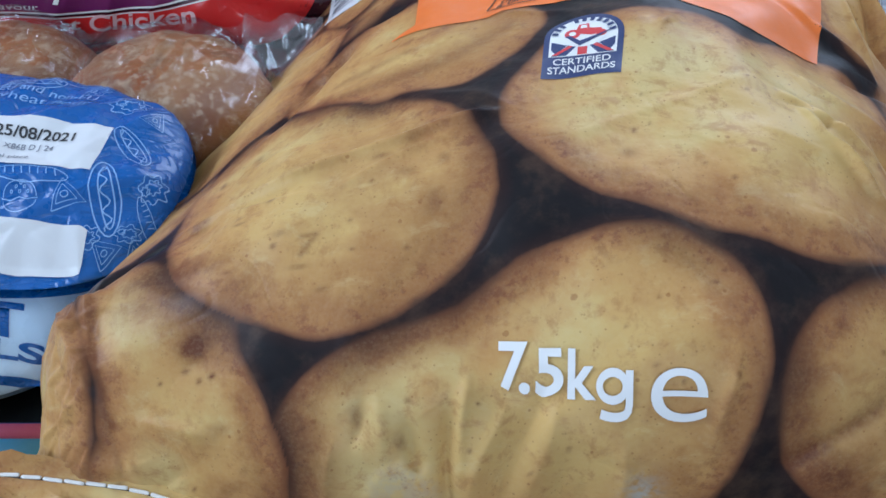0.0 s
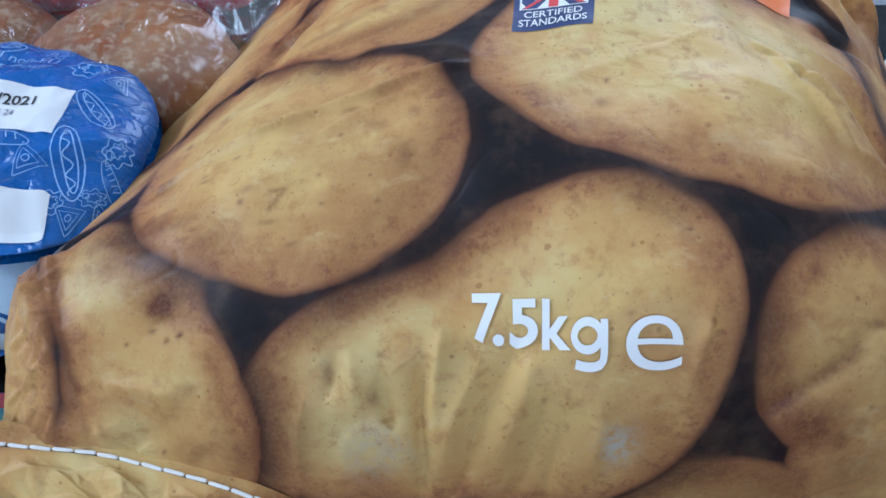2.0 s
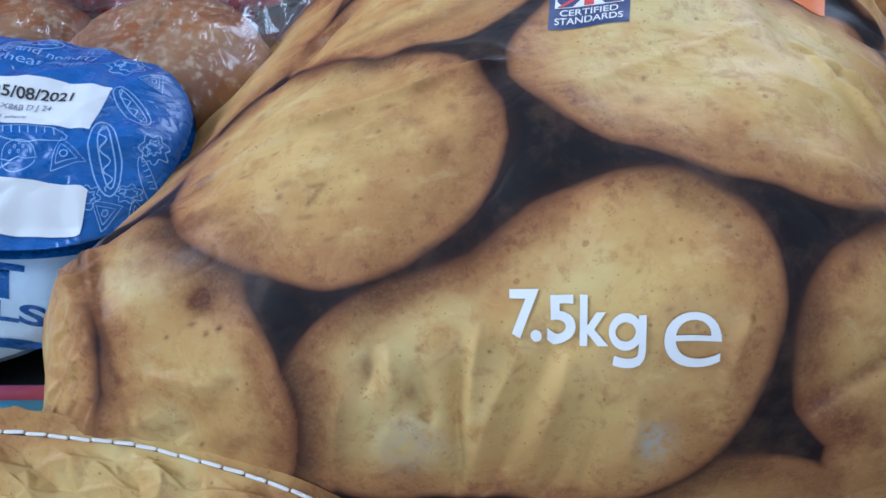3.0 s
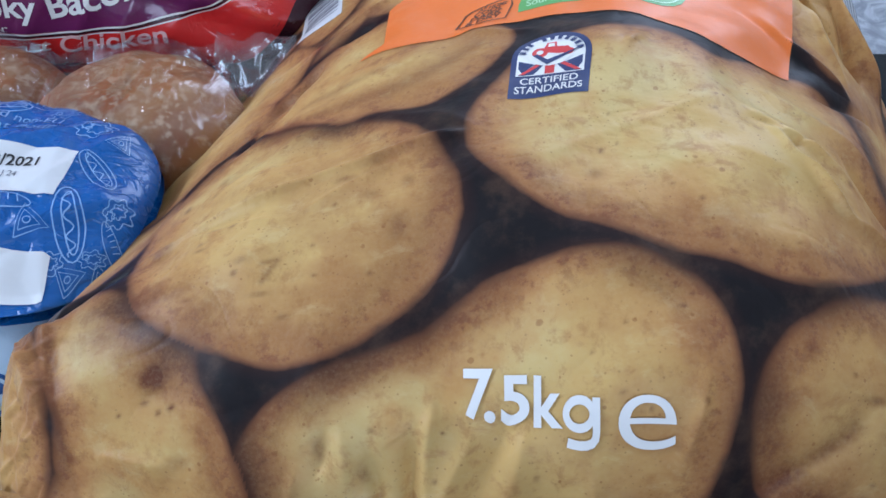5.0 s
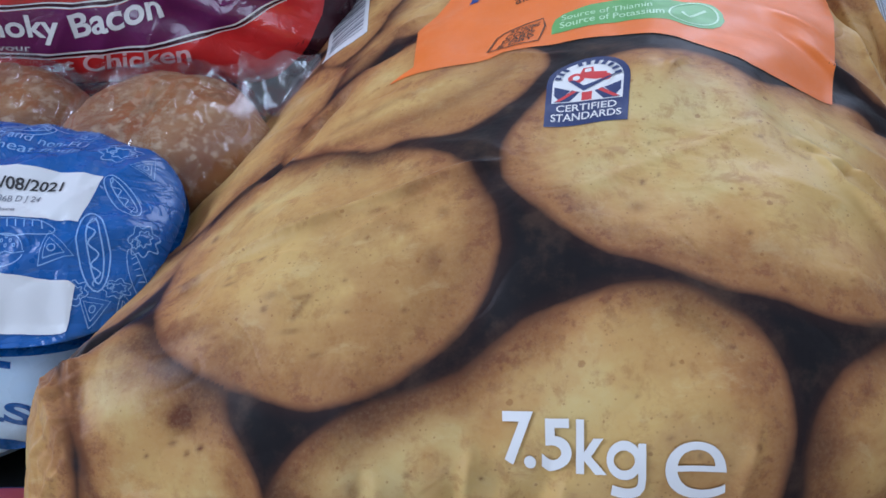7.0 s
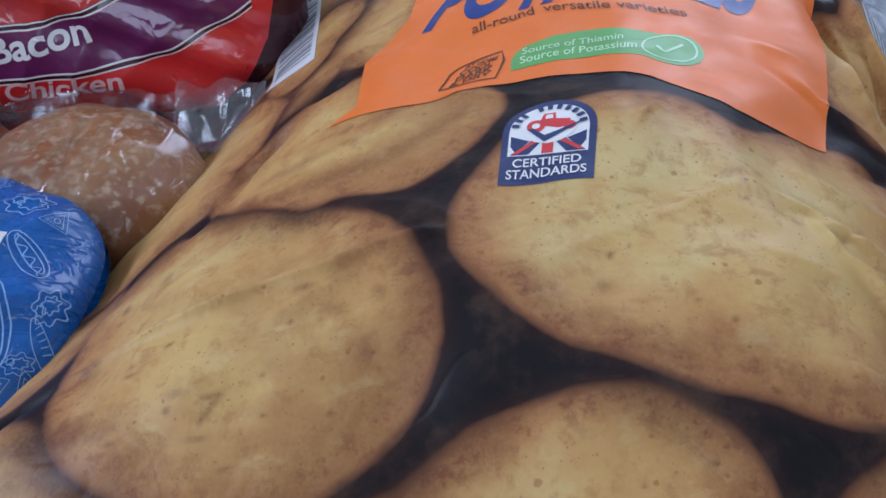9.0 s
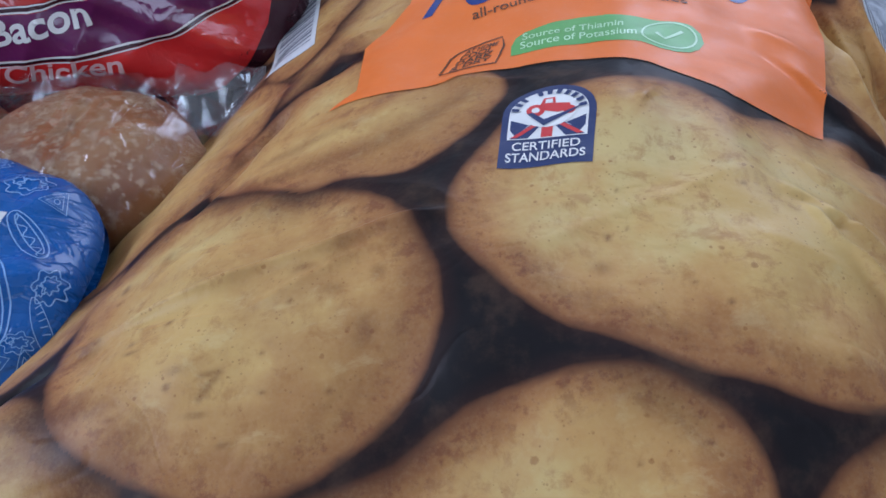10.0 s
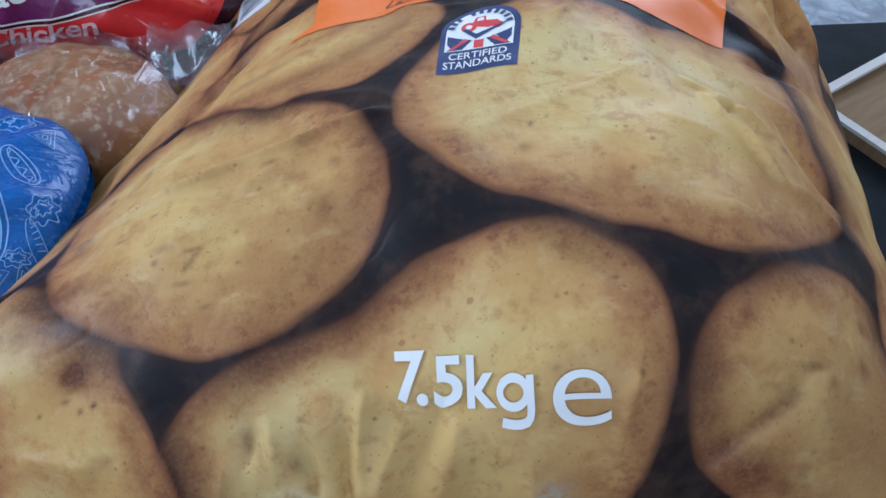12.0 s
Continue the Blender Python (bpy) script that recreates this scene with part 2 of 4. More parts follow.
def box_bm(x0, y0, z0, x1, y1, z1, bevel=0.0):
    bm = bmesh.new()
    bmesh.ops.create_cube(bm, size=1, matrix=Matrix.LocRotScale(((x0 + x1) / 2, (y0 + y1) / 2, (z0 + z1) / 2), None, (x1 - x0, y1 - y0, z1 - z0)))
    if bevel:
        bmesh.ops.bevel(bm, geom=bm.edges[:], offset=bevel, segments=2, affect="EDGES", profile=0.6)
    return bm


def thing(name, label, category, group="", place=(0, 0, 0)):
    ob = new(name)
    ob.location = place
    ob.empty_display_size = 0.02
    return tagged(ob, label, category, group)


def cut_fine(bm, longest):
    bmesh.ops.triangulate(bm, faces=bm.faces[:])
    for _ in range(7):
        long = [e for e in bm.edges if e.calc_length() > longest]
        if not long:
            break
        bmesh.ops.subdivide_edges(bm, edges=long, cuts=1)
        bmesh.ops.triangulate(bm, faces=bm.faces[:])


def letters(text, bold=0.0, shear=0.0):
    """Flat letters as a bmesh, from 0 to 1 across and with capitals 0 to 1 high (tails go below 0)."""
    cu = bpy.data.curves.new("letters", "FONT")
    cu.body, cu.offset, cu.shear, cu.resolution_u = text, bold, shear, 8
    ob = new("letters", cu)
    me = bpy.data.meshes.new_from_object(ob.evaluated_get(bpy.context.evaluated_depsgraph_get()))
    bpy.data.objects.remove(ob)
    bm = bmesh.new()
    bm.from_mesh(me)
    bpy.data.meshes.remove(me)
    xs = [v.co.x for v in bm.verts]
    low, wide = min(xs), max(xs) - min(xs)
    for v in bm.verts:
        v.co = ((v.co.x - low) / wide, v.co.y / 0.69, 0)
    return bm


def polygon(points):
    bm = bmesh.new()
    bm.faces.new([bm.verts.new((x, y, 0)) for x, y in points])
    return bm


def stroke(points, width):
    """A flat line of some width along points."""
    bm = bmesh.new()
    p = [Vector((x, y, 0)) for x, y in points]
    last = None
    for i, c in enumerate(p):
        d = (p[min(i + 1, len(p) - 1)] - p[max(i - 1, 0)]).normalized()
        side = Vector((-d.y, d.x, 0)) * width / 2
        pair = bm.verts.new(c + side), bm.verts.new(c - side)
        if last:
            bm.faces.new((last[0], last[1], pair[1], pair[0]))
        last = pair
    return bm


def corners(bl, br, tr, tl):
    """Maps 0..1 across and up to the four corners given."""
    def f(x, y):
        return tuple((1 - x) * (1 - y) * a + x * (1 - y) * b + x * y * c + (1 - x) * y * d for a, b, c, d in zip(bl, br, tr, tl))
    return f


def laid(name, bm, place, surface, lift, material, parent, label="", longest=0.0025):
    """Lays a flat print on a surface: place maps it to the surface's two coordinates, surface these to a place and its normal."""
    for v in bm.verts:
        v.co = (*place(v.co.x, v.co.y), 0)
    cut_fine(bm, longest)
    flat = np.array([v.co for v in bm.verts])
    at, normal = surface.many(flat[:, 0], flat[:, 1])
    for v, p in zip(bm.verts, at + lift * normal):
        v.co = p
    bm.normal_update()
    if sum(f.normal.dot(surface.out) * f.calc_area() for f in bm.faces) < 0:
        bmesh.ops.reverse_faces(bm, faces=bm.faces[:])
    return part(name, bm, material, parent, label)


class Surface:
    """A smooth surface over two coordinates, with its normal by small steps."""

    def __init__(self, f, out):
        self.f, self.out = f, Vector(out)

    def many(self, a, b):
        h = 0.0006
        p = np.stack(self.f(a, b), -1)
        n = np.cross(np.stack(self.f(a + h, b), -1) - p, np.stack(self.f(a, b + h), -1) - p)
        n /= np.linalg.norm(n, axis=-1, keepdims=True) + 1e-12
        return p, n * np.where(n @ np.array(self.out) < 0, -1.0, 1.0)[..., None]

    def __call__(self, a, b):
        p, n = self.many(np.array([a]), np.array([b]))
        return Vector(p[0]), Vector(n[0])


def straight(x, y):
    return x, y


# ---- the room ----
# Walls, windows and ceiling are unseen, added to hold and bounce the light.
R = 2.4
floor = tagged(mesh_object("floor", box_bm(-R, -R, -0.11, R, R, -0.010), stone_floor()), "grey stone-effect vinyl floor", "floor", kind="structure")
tagged(mesh_object("ceiling", box_bm(-R, -R, 2.40, R, R, 2.50), CEILING), "unseen plain white ceiling, added to bounce light", "ceiling", kind="structure")


def wall_with_window(name, length, low, high, x0, x1):
    """A wall along x with a window opening through it, its inner face at y = 0."""
    bm = bmesh.new()
    for a, c, b, d in ((-length / 2, 0, x0, 2.4), (x1, 0, length / 2, 2.4), (x0, 0, x1, low), (x0, high, x1, 2.4)):
        bmesh.ops.create_cube(bm, size=1, matrix=Matrix.LocRotScale(((a + b) / 2, 0.075, (c + d) / 2 - 0.005), None, (b - a, 0.15, d - c)))
    wall = tagged(mesh_object(name, bm, WALL, smooth=False), "unseen plain off-white plaster wall, added to bounce light", "wall", kind="structure")
    part("window_frame", box_bm(x0, 0.06, low, x0 + 0.05, 0.12, high), FRAME, wall, smooth=False)
    part("window_frame", box_bm(x1 - 0.05, 0.06, low, x1, 0.12, high), FRAME, wall, smooth=False)
    part("window_sill", box_bm(x0, -0.04, low - 0.03, x1, 0.12, low), FRAME, wall, smooth=False)
    return wall


wall_with_window("wall_north", 2 * R, 0.70, 2.0, 0.20, 2.10).location = (0, R, 0)
west = wall_with_window("wall_west", 2 * R, 0.70, 2.0, -0.35, 1.25)
west.matrix_world = pose(-R, 0, 0, 0, 0, 90)
tagged(mesh_object("wall_east", box_bm(R, -R, -0.01, R + 0.15, R, 2.4), WALL, smooth=False), "unseen plain off-white plaster wall, added to bounce light", "wall", kind="structure")
# The south window is made up, an opening for the added fill lamp.
wall_with_window("wall_south", 2 * R, 0.80, 2.1, -1.25, 0.65).matrix_world = pose(0, -R, 0, 0, 0, 180)
tagged(mesh_object("floor_mat", box_bm(-0.95, -0.55, -0.010, 0.95, 0.507, 0.0, 0.003), mat_fabric()), "thin dark charcoal mat on the stone-effect floor", "mat")

# ---- the potato sack ----
# The sack's upper side: height over the mat at x, y; a bulging sack that thins towards its top end.
BUMPS = ((0.079, 0.310, 0.030, 0.009), (0.020, 0.178, 0.026, -0.010), (0.087, 0.147, 0.024, 0.006), (0.172, 0.316, 0.026, -0.006),
         (-0.129, 0.166, 0.026, 0.005), (-0.100, 0.226, 0.030, -0.003), (0.045, 0.236, 0.030, 0.004), (0.142, 0.246, 0.030, 0.004),
         (0.205, 0.179, 0.022, -0.007), (0.026, 0.358, 0.026, -0.005), (-0.056, 0.428, 0.020, -0.008))


def bag_sides(y):
    d = y - 0.3
    near = 1 / (1 + np.exp((y - 0.1957) / 0.0199))
    left = -0.185 + 0.3922 * d + 0.2073 * d * d + 0.0635 * near
    return left - 0.006 * np.log1p(np.exp((left + 0.108) / 0.006)), 0.2861 + 0.1495 * d, near


def bag_rise(y, front=0.1148):
    return np.sqrt(np.clip(1 - np.exp(-np.maximum(y - front, 0) / 0.0393), 0, 1))


def bag_body(x, y):
    d = y - 0.3
    left, right, near = bag_sides(y)
    s = np.clip((x - (left + right) / 2) / ((right - left) / 2), -1, 1)
    thick = 0.1449 - 0.0797 * d - 0.0424 * d * d
    front = 0.1148 + 0.0238 / (1 + np.exp((x + 0.085) / 0.022))
    z = thick * bag_rise(y, front) * (1 - np.abs(s) ** (2.585 + 12.9 * near * (s < 0))) * (1 + 0.286 * s)
    for bx, by, r, h in BUMPS:
        z = z + h * np.exp(-((x - bx) ** 2 + (y - by) ** 2) / (r * r)) * np.clip(z / 0.06, 0, 1)
    return z


# The print's upward coordinate: the length along the sack's middle, so that the print is not squeezed on the steep front.
TABLE_Y = 0.1148 + 0.60 * np.linspace(0, 1, 4000) ** 2
TABLE_V = np.concatenate(([0], np.cumsum(np.hypot(np.diff(TABLE_Y), 0.144 * np.diff(bag_rise(TABLE_Y))))))
TABLE_V = TABLE_V - np.interp(0.3, TABLE_Y, TABLE_V) + 0.3


def up(y):
    return np.interp(y, TABLE_Y, TABLE_V)


def down(v):
    return np.interp(v, TABLE_V, TABLE_Y)

CREASES = []


def press(*rows):
    """Folds pressed into the paper: x, v of both ends, height, half width."""
    CREASES.extend(rows)


press((0.0352, 0.1445, 0.0232, 0.1185, -0.0018, 0.0056), (0.0246, 0.1240, 0.0108, 0.0740, -0.0022, 0.0056), (0.0400, 0.1380, 0.0280, 0.0850, 0.0012, 0.0060), (0.0461, 0.1194, 0.0325, 0.0726, -0.0021, 0.0056), (0.0215, 0.1400, 0.0050, 0.0880, 0.0012, 0.0050), (0.1184, 0.1110, 0.1620, 0.1480, -0.0005, 0.0060), (-0.0982, 0.3165, -0.0733, 0.3352, -0.0014, 0.0040), (-0.0760, 0.3330, -0.0526, 0.3697, -0.0014, 0.0040), (-0.0980, 0.2355, -0.0470, 0.2295, 0.0005, 0.0022), (-0.0470, 0.2295, 0.0069, 0.2553, 0.0005, 0.0022), (-0.0280, 0.1445, -0.0322, 0.126, -0.0016, 0.0036), (-0.0230, 0.145, -0.022, 0.116, 0.0011, 0.0044))
press((-0.0135, 0.136, -0.008, 0.112, -0.0018, 0.0026), (0.0020, 0.140, 0.002, 0.078, -0.0026, 0.0032), (0.0080, 0.150, 0.004, 0.100, 0.0016, 0.0040), (0.022, 0.262, -0.113, 0.236, 0.0017, 0.0026), (0.1399, 0.2602, 0.1475, 0.2420, 0.0022, 0.0022), (0.1465, 0.2430, 0.1690, 0.2200, 0.0024, 0.0022), (0.1680, 0.2205, 0.2000, 0.2150, 0.0020, 0.0026), (0.1440, 0.2510, 0.1600, 0.2560, -0.0020, 0.0034), (0.133, 0.270, 0.176, 0.240, 0.0014, 0.0040), (0.165, 0.150, 0.110, 0.108, -0.0007, 0.0070), (0.1631, 0.3454, 0.1749, 0.3373, 0.0008, 0.0022), (0.1720, 0.3390, 0.2040, 0.3120, 0.0018, 0.0026))
press((0.176, 0.303, 0.235, 0.312, -0.0018, 0.0050), (0.150, 0.368, 0.180, 0.352, 0.0006, 0.0040), (-0.0500, 0.4200, -0.0384, 0.4085, 0.0012, 0.0030), (-0.0384, 0.4085, -0.0059, 0.4191, 0.0014, 0.0030), (-0.0423, 0.3846, -0.0161, 0.3945, -0.0016, 0.0040), (-0.1294, 0.168, -0.120, 0.095, -0.0010, 0.0050), (-0.140, 0.160, -0.132, 0.100, 0.0008, 0.0050), (-0.085, 0.306, -0.046, 0.376, -0.0024, 0.0050), (-0.1167, 0.2361, -0.150, 0.205, -0.0028, 0.0045), (0.195, 0.420, 0.225, 0.345, -0.0050, 0.0060), (0.212, 0.430, 0.245, 0.350, 0.0050, 0.0060), (0.196, 0.372, 0.206, 0.325, 0.0016, 0.0030))
press((0.222, 0.405, 0.228, 0.350, -0.0026, 0.0034), (0.205, 0.410, 0.214, 0.372, 0.0020, 0.0030), (0.050, 0.112, 0.048, 0.070, -0.0016, 0.0040), (0.062, 0.118, 0.064, 0.080, 0.0014, 0.0045), (0.176, 0.260, 0.215, 0.226, -0.0022, 0.0045), (-0.040, 0.130, -0.046, 0.075, 0.0014, 0.0050), (0.1340, 0.2625, 0.1480, 0.2600, -0.0016, 0.0030), (0.1480, 0.2600, 0.1640, 0.2470, 0.0012, 0.0030), (0.090, 0.300, 0.100, 0.312, 0.0014, 0.0024), (0.094, 0.312, 0.106, 0.316, 0.0010, 0.0022), (0.140, 0.285, 0.200, 0.262, 0.0009, 0.0050), (0.150, 0.228, 0.120, 0.244, 0.0006, 0.0030))
press((0.148, 0.352, 0.178, 0.330, -0.0006, 0.0045), (0.060, 0.330, 0.020, 0.352, 0.0006, 0.0030), (-0.010, 0.290, 0.030, 0.262, 0.0006, 0.0060), (0.045, 0.240, 0.120, 0.270, 0.0004, 0.0040), (-0.118, 0.150, -0.085, 0.140, 0.0012, 0.0030), (-0.128, 0.128, -0.095, 0.132, -0.0014, 0.0026), (-0.090, 0.262, -0.030, 0.300, 0.0005, 0.0030), (0.098, 0.150, 0.092, 0.112, 0.0007, 0.0034))


def creases(x, v):
    z = 0 * x
    for ax, av, bx, bv, high, half in CREASES:
        dx, dv = bx - ax, bv - av
        long = math.hypot(dx, dv)
        along = ((x - ax) * dx + (v - av) * dv) / long
        across = ((x - ax) * dv - (v - av) * dx) / long + 0.0007 * np.sin(along * 160 + ax * 900)
        fade = 1 / (1 + np.exp(-(along - 0.004) / 0.003)) / (1 + np.exp((along - long + 0.004) / 0.003))
        z = z + high * np.exp(-(np.sqrt(across ** 2 + 0.0013 ** 2) - 0.0013) / (0.8 * half)) * fade
    # the flat end of one potato that presses through the paper
    z = z * (2.6 + 1.6 / (1 + np.exp((v - 0.148) / 0.006)))
    return z + 0.0030 / (1 + np.exp((np.hypot(x + 0.0148, (v - 0.100) * 0.9) - 0.0145) / 0.0012))


def ripple(x, v):
    """Slow unevenness of the filled paper."""
    z = 0 * x
    for k, (a, b, c) in enumerate(((61, 23, 0.3), (-37, 74, 1.9), (112, -58, 4.0), (45, 131, 2.2), (-149, 87, 0.7), (190, 60, 5.1))):
        z = z + 0.0011 / (1 + 0.5 * k) * np.sin(a * x + b * v + c + 1.3 * np.sin(0.45 * b * x - 0.4 * a * v))
    return z


def folded(x, v, size, seed):
    """Flat facets of crumpled paper that meet in sharp folds, between 0 and 1."""
    z = 0 * x
    for k in range(5):
        a = seed + 2.4 * k
        p = size * (1 + 0.35 * k) * (x * math.cos(a) + v * math.sin(a)) + 0.6 * np.sin(0.5 * size * (v * math.cos(a) - x * math.sin(a)) + seed) + k
        z = np.maximum(z, np.abs((p / math.pi) % 2 - 1) * (0.75 + 0.06 * k))
    return z


def loose_corner(x, v):
    """How slack the paper is: the sack's lower corner, beside the sewn end."""
    side = 1 / (1 + np.exp((x + 0.136 - 0.25 * np.clip(0.150 - v, 0, 0.2)) / 0.003)) / (1 + np.exp((v - 0.215) / 0.006))
    low = 1 / (1 + np.exp((v - 0.1415 + 0.35 * (x + 0.13)) / 0.003)) / (1 + np.exp((x + 0.100) / 0.008))
    return np.maximum(side, low)


def bag_z(x, y):
    body = bag_body(x, y)
    v = up(y)
    slack = 0.021 * (folded(x, 0.6 * v, 78, 0.5) - 0.60) + 0.0065 * (folded(x, v, 170, 1.7) - 0.6)
    return body + (creases(x, v) + ripple(x, v) + 0.0022 * (folded(x, v, 34, 0.9) - 0.7) + slack * loose_corner(x, v)) * np.clip(body / 0.04, 0, 1)


def bag_point(x, v):
    y = down(v)
    return x, y, bag_z(x, y)


BAG = Surface(bag_point, (0, -0.3, 1))
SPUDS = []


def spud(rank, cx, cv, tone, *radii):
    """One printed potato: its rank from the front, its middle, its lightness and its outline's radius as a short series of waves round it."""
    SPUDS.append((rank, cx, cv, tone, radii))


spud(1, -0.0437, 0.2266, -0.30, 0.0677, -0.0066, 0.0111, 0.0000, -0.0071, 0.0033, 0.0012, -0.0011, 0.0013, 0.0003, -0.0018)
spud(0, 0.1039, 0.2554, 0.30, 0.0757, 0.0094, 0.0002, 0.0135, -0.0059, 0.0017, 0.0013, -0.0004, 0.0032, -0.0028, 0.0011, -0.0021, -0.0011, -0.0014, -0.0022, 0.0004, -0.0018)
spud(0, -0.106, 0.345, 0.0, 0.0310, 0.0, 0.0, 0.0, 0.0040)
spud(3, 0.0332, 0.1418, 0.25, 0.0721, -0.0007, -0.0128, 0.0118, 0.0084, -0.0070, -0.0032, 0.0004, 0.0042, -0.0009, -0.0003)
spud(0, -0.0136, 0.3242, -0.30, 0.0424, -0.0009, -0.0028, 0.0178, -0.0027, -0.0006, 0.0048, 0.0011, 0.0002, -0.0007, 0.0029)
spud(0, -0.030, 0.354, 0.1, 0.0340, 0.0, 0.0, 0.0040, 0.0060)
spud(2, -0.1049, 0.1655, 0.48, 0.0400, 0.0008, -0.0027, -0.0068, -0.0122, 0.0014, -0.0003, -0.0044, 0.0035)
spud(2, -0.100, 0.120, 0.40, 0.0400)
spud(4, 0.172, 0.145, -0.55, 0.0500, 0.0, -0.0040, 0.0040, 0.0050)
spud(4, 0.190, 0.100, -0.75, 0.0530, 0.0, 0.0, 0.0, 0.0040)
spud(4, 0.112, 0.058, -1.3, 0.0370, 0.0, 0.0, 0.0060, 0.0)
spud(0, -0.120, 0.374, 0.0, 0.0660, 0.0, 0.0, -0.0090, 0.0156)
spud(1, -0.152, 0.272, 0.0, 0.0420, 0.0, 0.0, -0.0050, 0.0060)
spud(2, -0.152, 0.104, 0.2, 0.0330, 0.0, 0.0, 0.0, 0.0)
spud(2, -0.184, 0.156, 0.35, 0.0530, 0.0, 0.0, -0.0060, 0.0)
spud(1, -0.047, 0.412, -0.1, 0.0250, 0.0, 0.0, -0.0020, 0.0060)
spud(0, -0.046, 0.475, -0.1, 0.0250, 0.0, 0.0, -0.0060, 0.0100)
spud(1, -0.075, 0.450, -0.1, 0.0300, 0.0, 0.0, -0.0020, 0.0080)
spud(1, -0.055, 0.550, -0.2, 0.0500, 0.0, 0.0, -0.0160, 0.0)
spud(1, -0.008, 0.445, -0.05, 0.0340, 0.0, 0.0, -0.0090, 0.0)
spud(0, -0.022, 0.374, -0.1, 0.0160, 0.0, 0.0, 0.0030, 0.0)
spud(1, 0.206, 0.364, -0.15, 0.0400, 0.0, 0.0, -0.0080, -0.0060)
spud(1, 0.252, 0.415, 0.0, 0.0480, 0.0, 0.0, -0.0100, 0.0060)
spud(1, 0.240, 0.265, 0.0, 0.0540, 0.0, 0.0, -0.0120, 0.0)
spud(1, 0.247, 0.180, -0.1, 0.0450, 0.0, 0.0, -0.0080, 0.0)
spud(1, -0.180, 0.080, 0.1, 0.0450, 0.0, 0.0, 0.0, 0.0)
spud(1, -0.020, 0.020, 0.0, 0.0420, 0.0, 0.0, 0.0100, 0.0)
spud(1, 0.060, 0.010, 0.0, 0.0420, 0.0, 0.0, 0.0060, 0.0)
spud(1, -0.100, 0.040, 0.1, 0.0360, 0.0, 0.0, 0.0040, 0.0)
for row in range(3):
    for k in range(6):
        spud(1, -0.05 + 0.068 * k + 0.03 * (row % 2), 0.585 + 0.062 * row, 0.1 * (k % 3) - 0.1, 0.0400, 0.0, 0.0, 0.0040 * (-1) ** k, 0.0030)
MARKS = []


def marks(*rows):
    """Printed blemishes of the skin, some of them painted shade under other potatoes: place, half width and height,
    depth.
    """
    MARKS.extend(rows)


marks((-0.0641, 0.2051, 0.0013, 0.0011, 1), (-0.0821, 0.2277, 0.0013, 0.0013, 0.5), (-0.0277, 0.2316, 0.0009, 0.0009, 0.6), (-0.0352, 0.2146, 0.0009, 0.0008, 0.6), (-0.0338, 0.201, 0.0011, 0.0007, 0.6), (-0.0135, 0.1997, 0.0016, 0.0012, 0.6), (0.0013, 0.2121, 0.001, 0.0016, 0.4), (0.0449, 0.2362, 0.0015, 0.0016, 0.9), (0.0731, 0.2432, 0.0009, 0.0012, 0.8), (0.1058, 0.2166, 0.0011, 0.0009, 0.8), (0.1204, 0.2639, 0.001, 0.001, 0.7), (0.0786, 0.2625, 0.0007, 0.0009, 0.6), (0.0797, 0.2466, 0.0007, 0.0009, 0.6), (0.1131, 0.1943, 0.0016, 0.0011, 0.6))
marks((0.1377, 0.2, 0.0014, 0.0008, 0.6), (0.0966, 0.2241, 0.0008, 0.0008, 0.5), (0.0548, 0.1933, 0.0015, 0.0013, 0.6), (0.0569, 0.1964, 0.0012, 0.0009, 0.8), (0.0967, 0.1797, 0.0011, 0.0008, 0.7), (0.0401, 0.1922, 0.0016, 0.001, 0.6), (0.0732, 0.1693, 0.0007, 0.0007, 0.7), (0.0295, 0.1808, 0.0008, 0.0007, 0.7), (0.0979, 0.1394, 0.0008, 0.0012, 0.8), (0.0799, 0.1376, 0.0007, 0.0007, 0.8), (0.0708, 0.1439, 0.0011, 0.0008, 0.5), (0.0197, 0.1785, 0.001, 0.0015, 0.7), (-0.0851, 0.1613, 0.0016, 0.001, 1), (-0.0904, 0.1605, 0.0011, 0.001, 0.9))
marks((-0.096, 0.1253, 0.001, 0.0007, 0.7), (-0.1062, 0.1622, 0.0009, 0.0007, 0.7), (0.0121, 0.1389, 0.0008, 0.0007, 0.7), (0.0093, 0.1205, 0.0008, 0.0012, 0.6), (0.0308, 0.1093, 0.0009, 0.001, 0.6), (0.0438, 0.1194, 0.0009, 0.0009, 0.6), (-0.0439, 0.1002, 0.0011, 0.0013, 0.7), (-0.047, 0.1441, 0.0008, 0.0008, 0.7), (-0.0122, 0.1414, 0.0012, 0.0012, 0.5), (0.0617, 0.1595, 0.0007, 0.0008, 0.5), (0.0912, 0.1742, 0.0012, 0.0012, 0.5), (0.1527, 0.157, 0.0009, 0.0008, 0.7), (0.0732, 0.2439, 0.001, 0.0012, 0.8), (0.1735, 0.2408, 0.0014, 0.0011, 0.7))
marks((0.1385, 0.2, 0.0013, 0.0011, 0.5), (0.1619, 0.1196, 0.0014, 0.0011, 0.6))
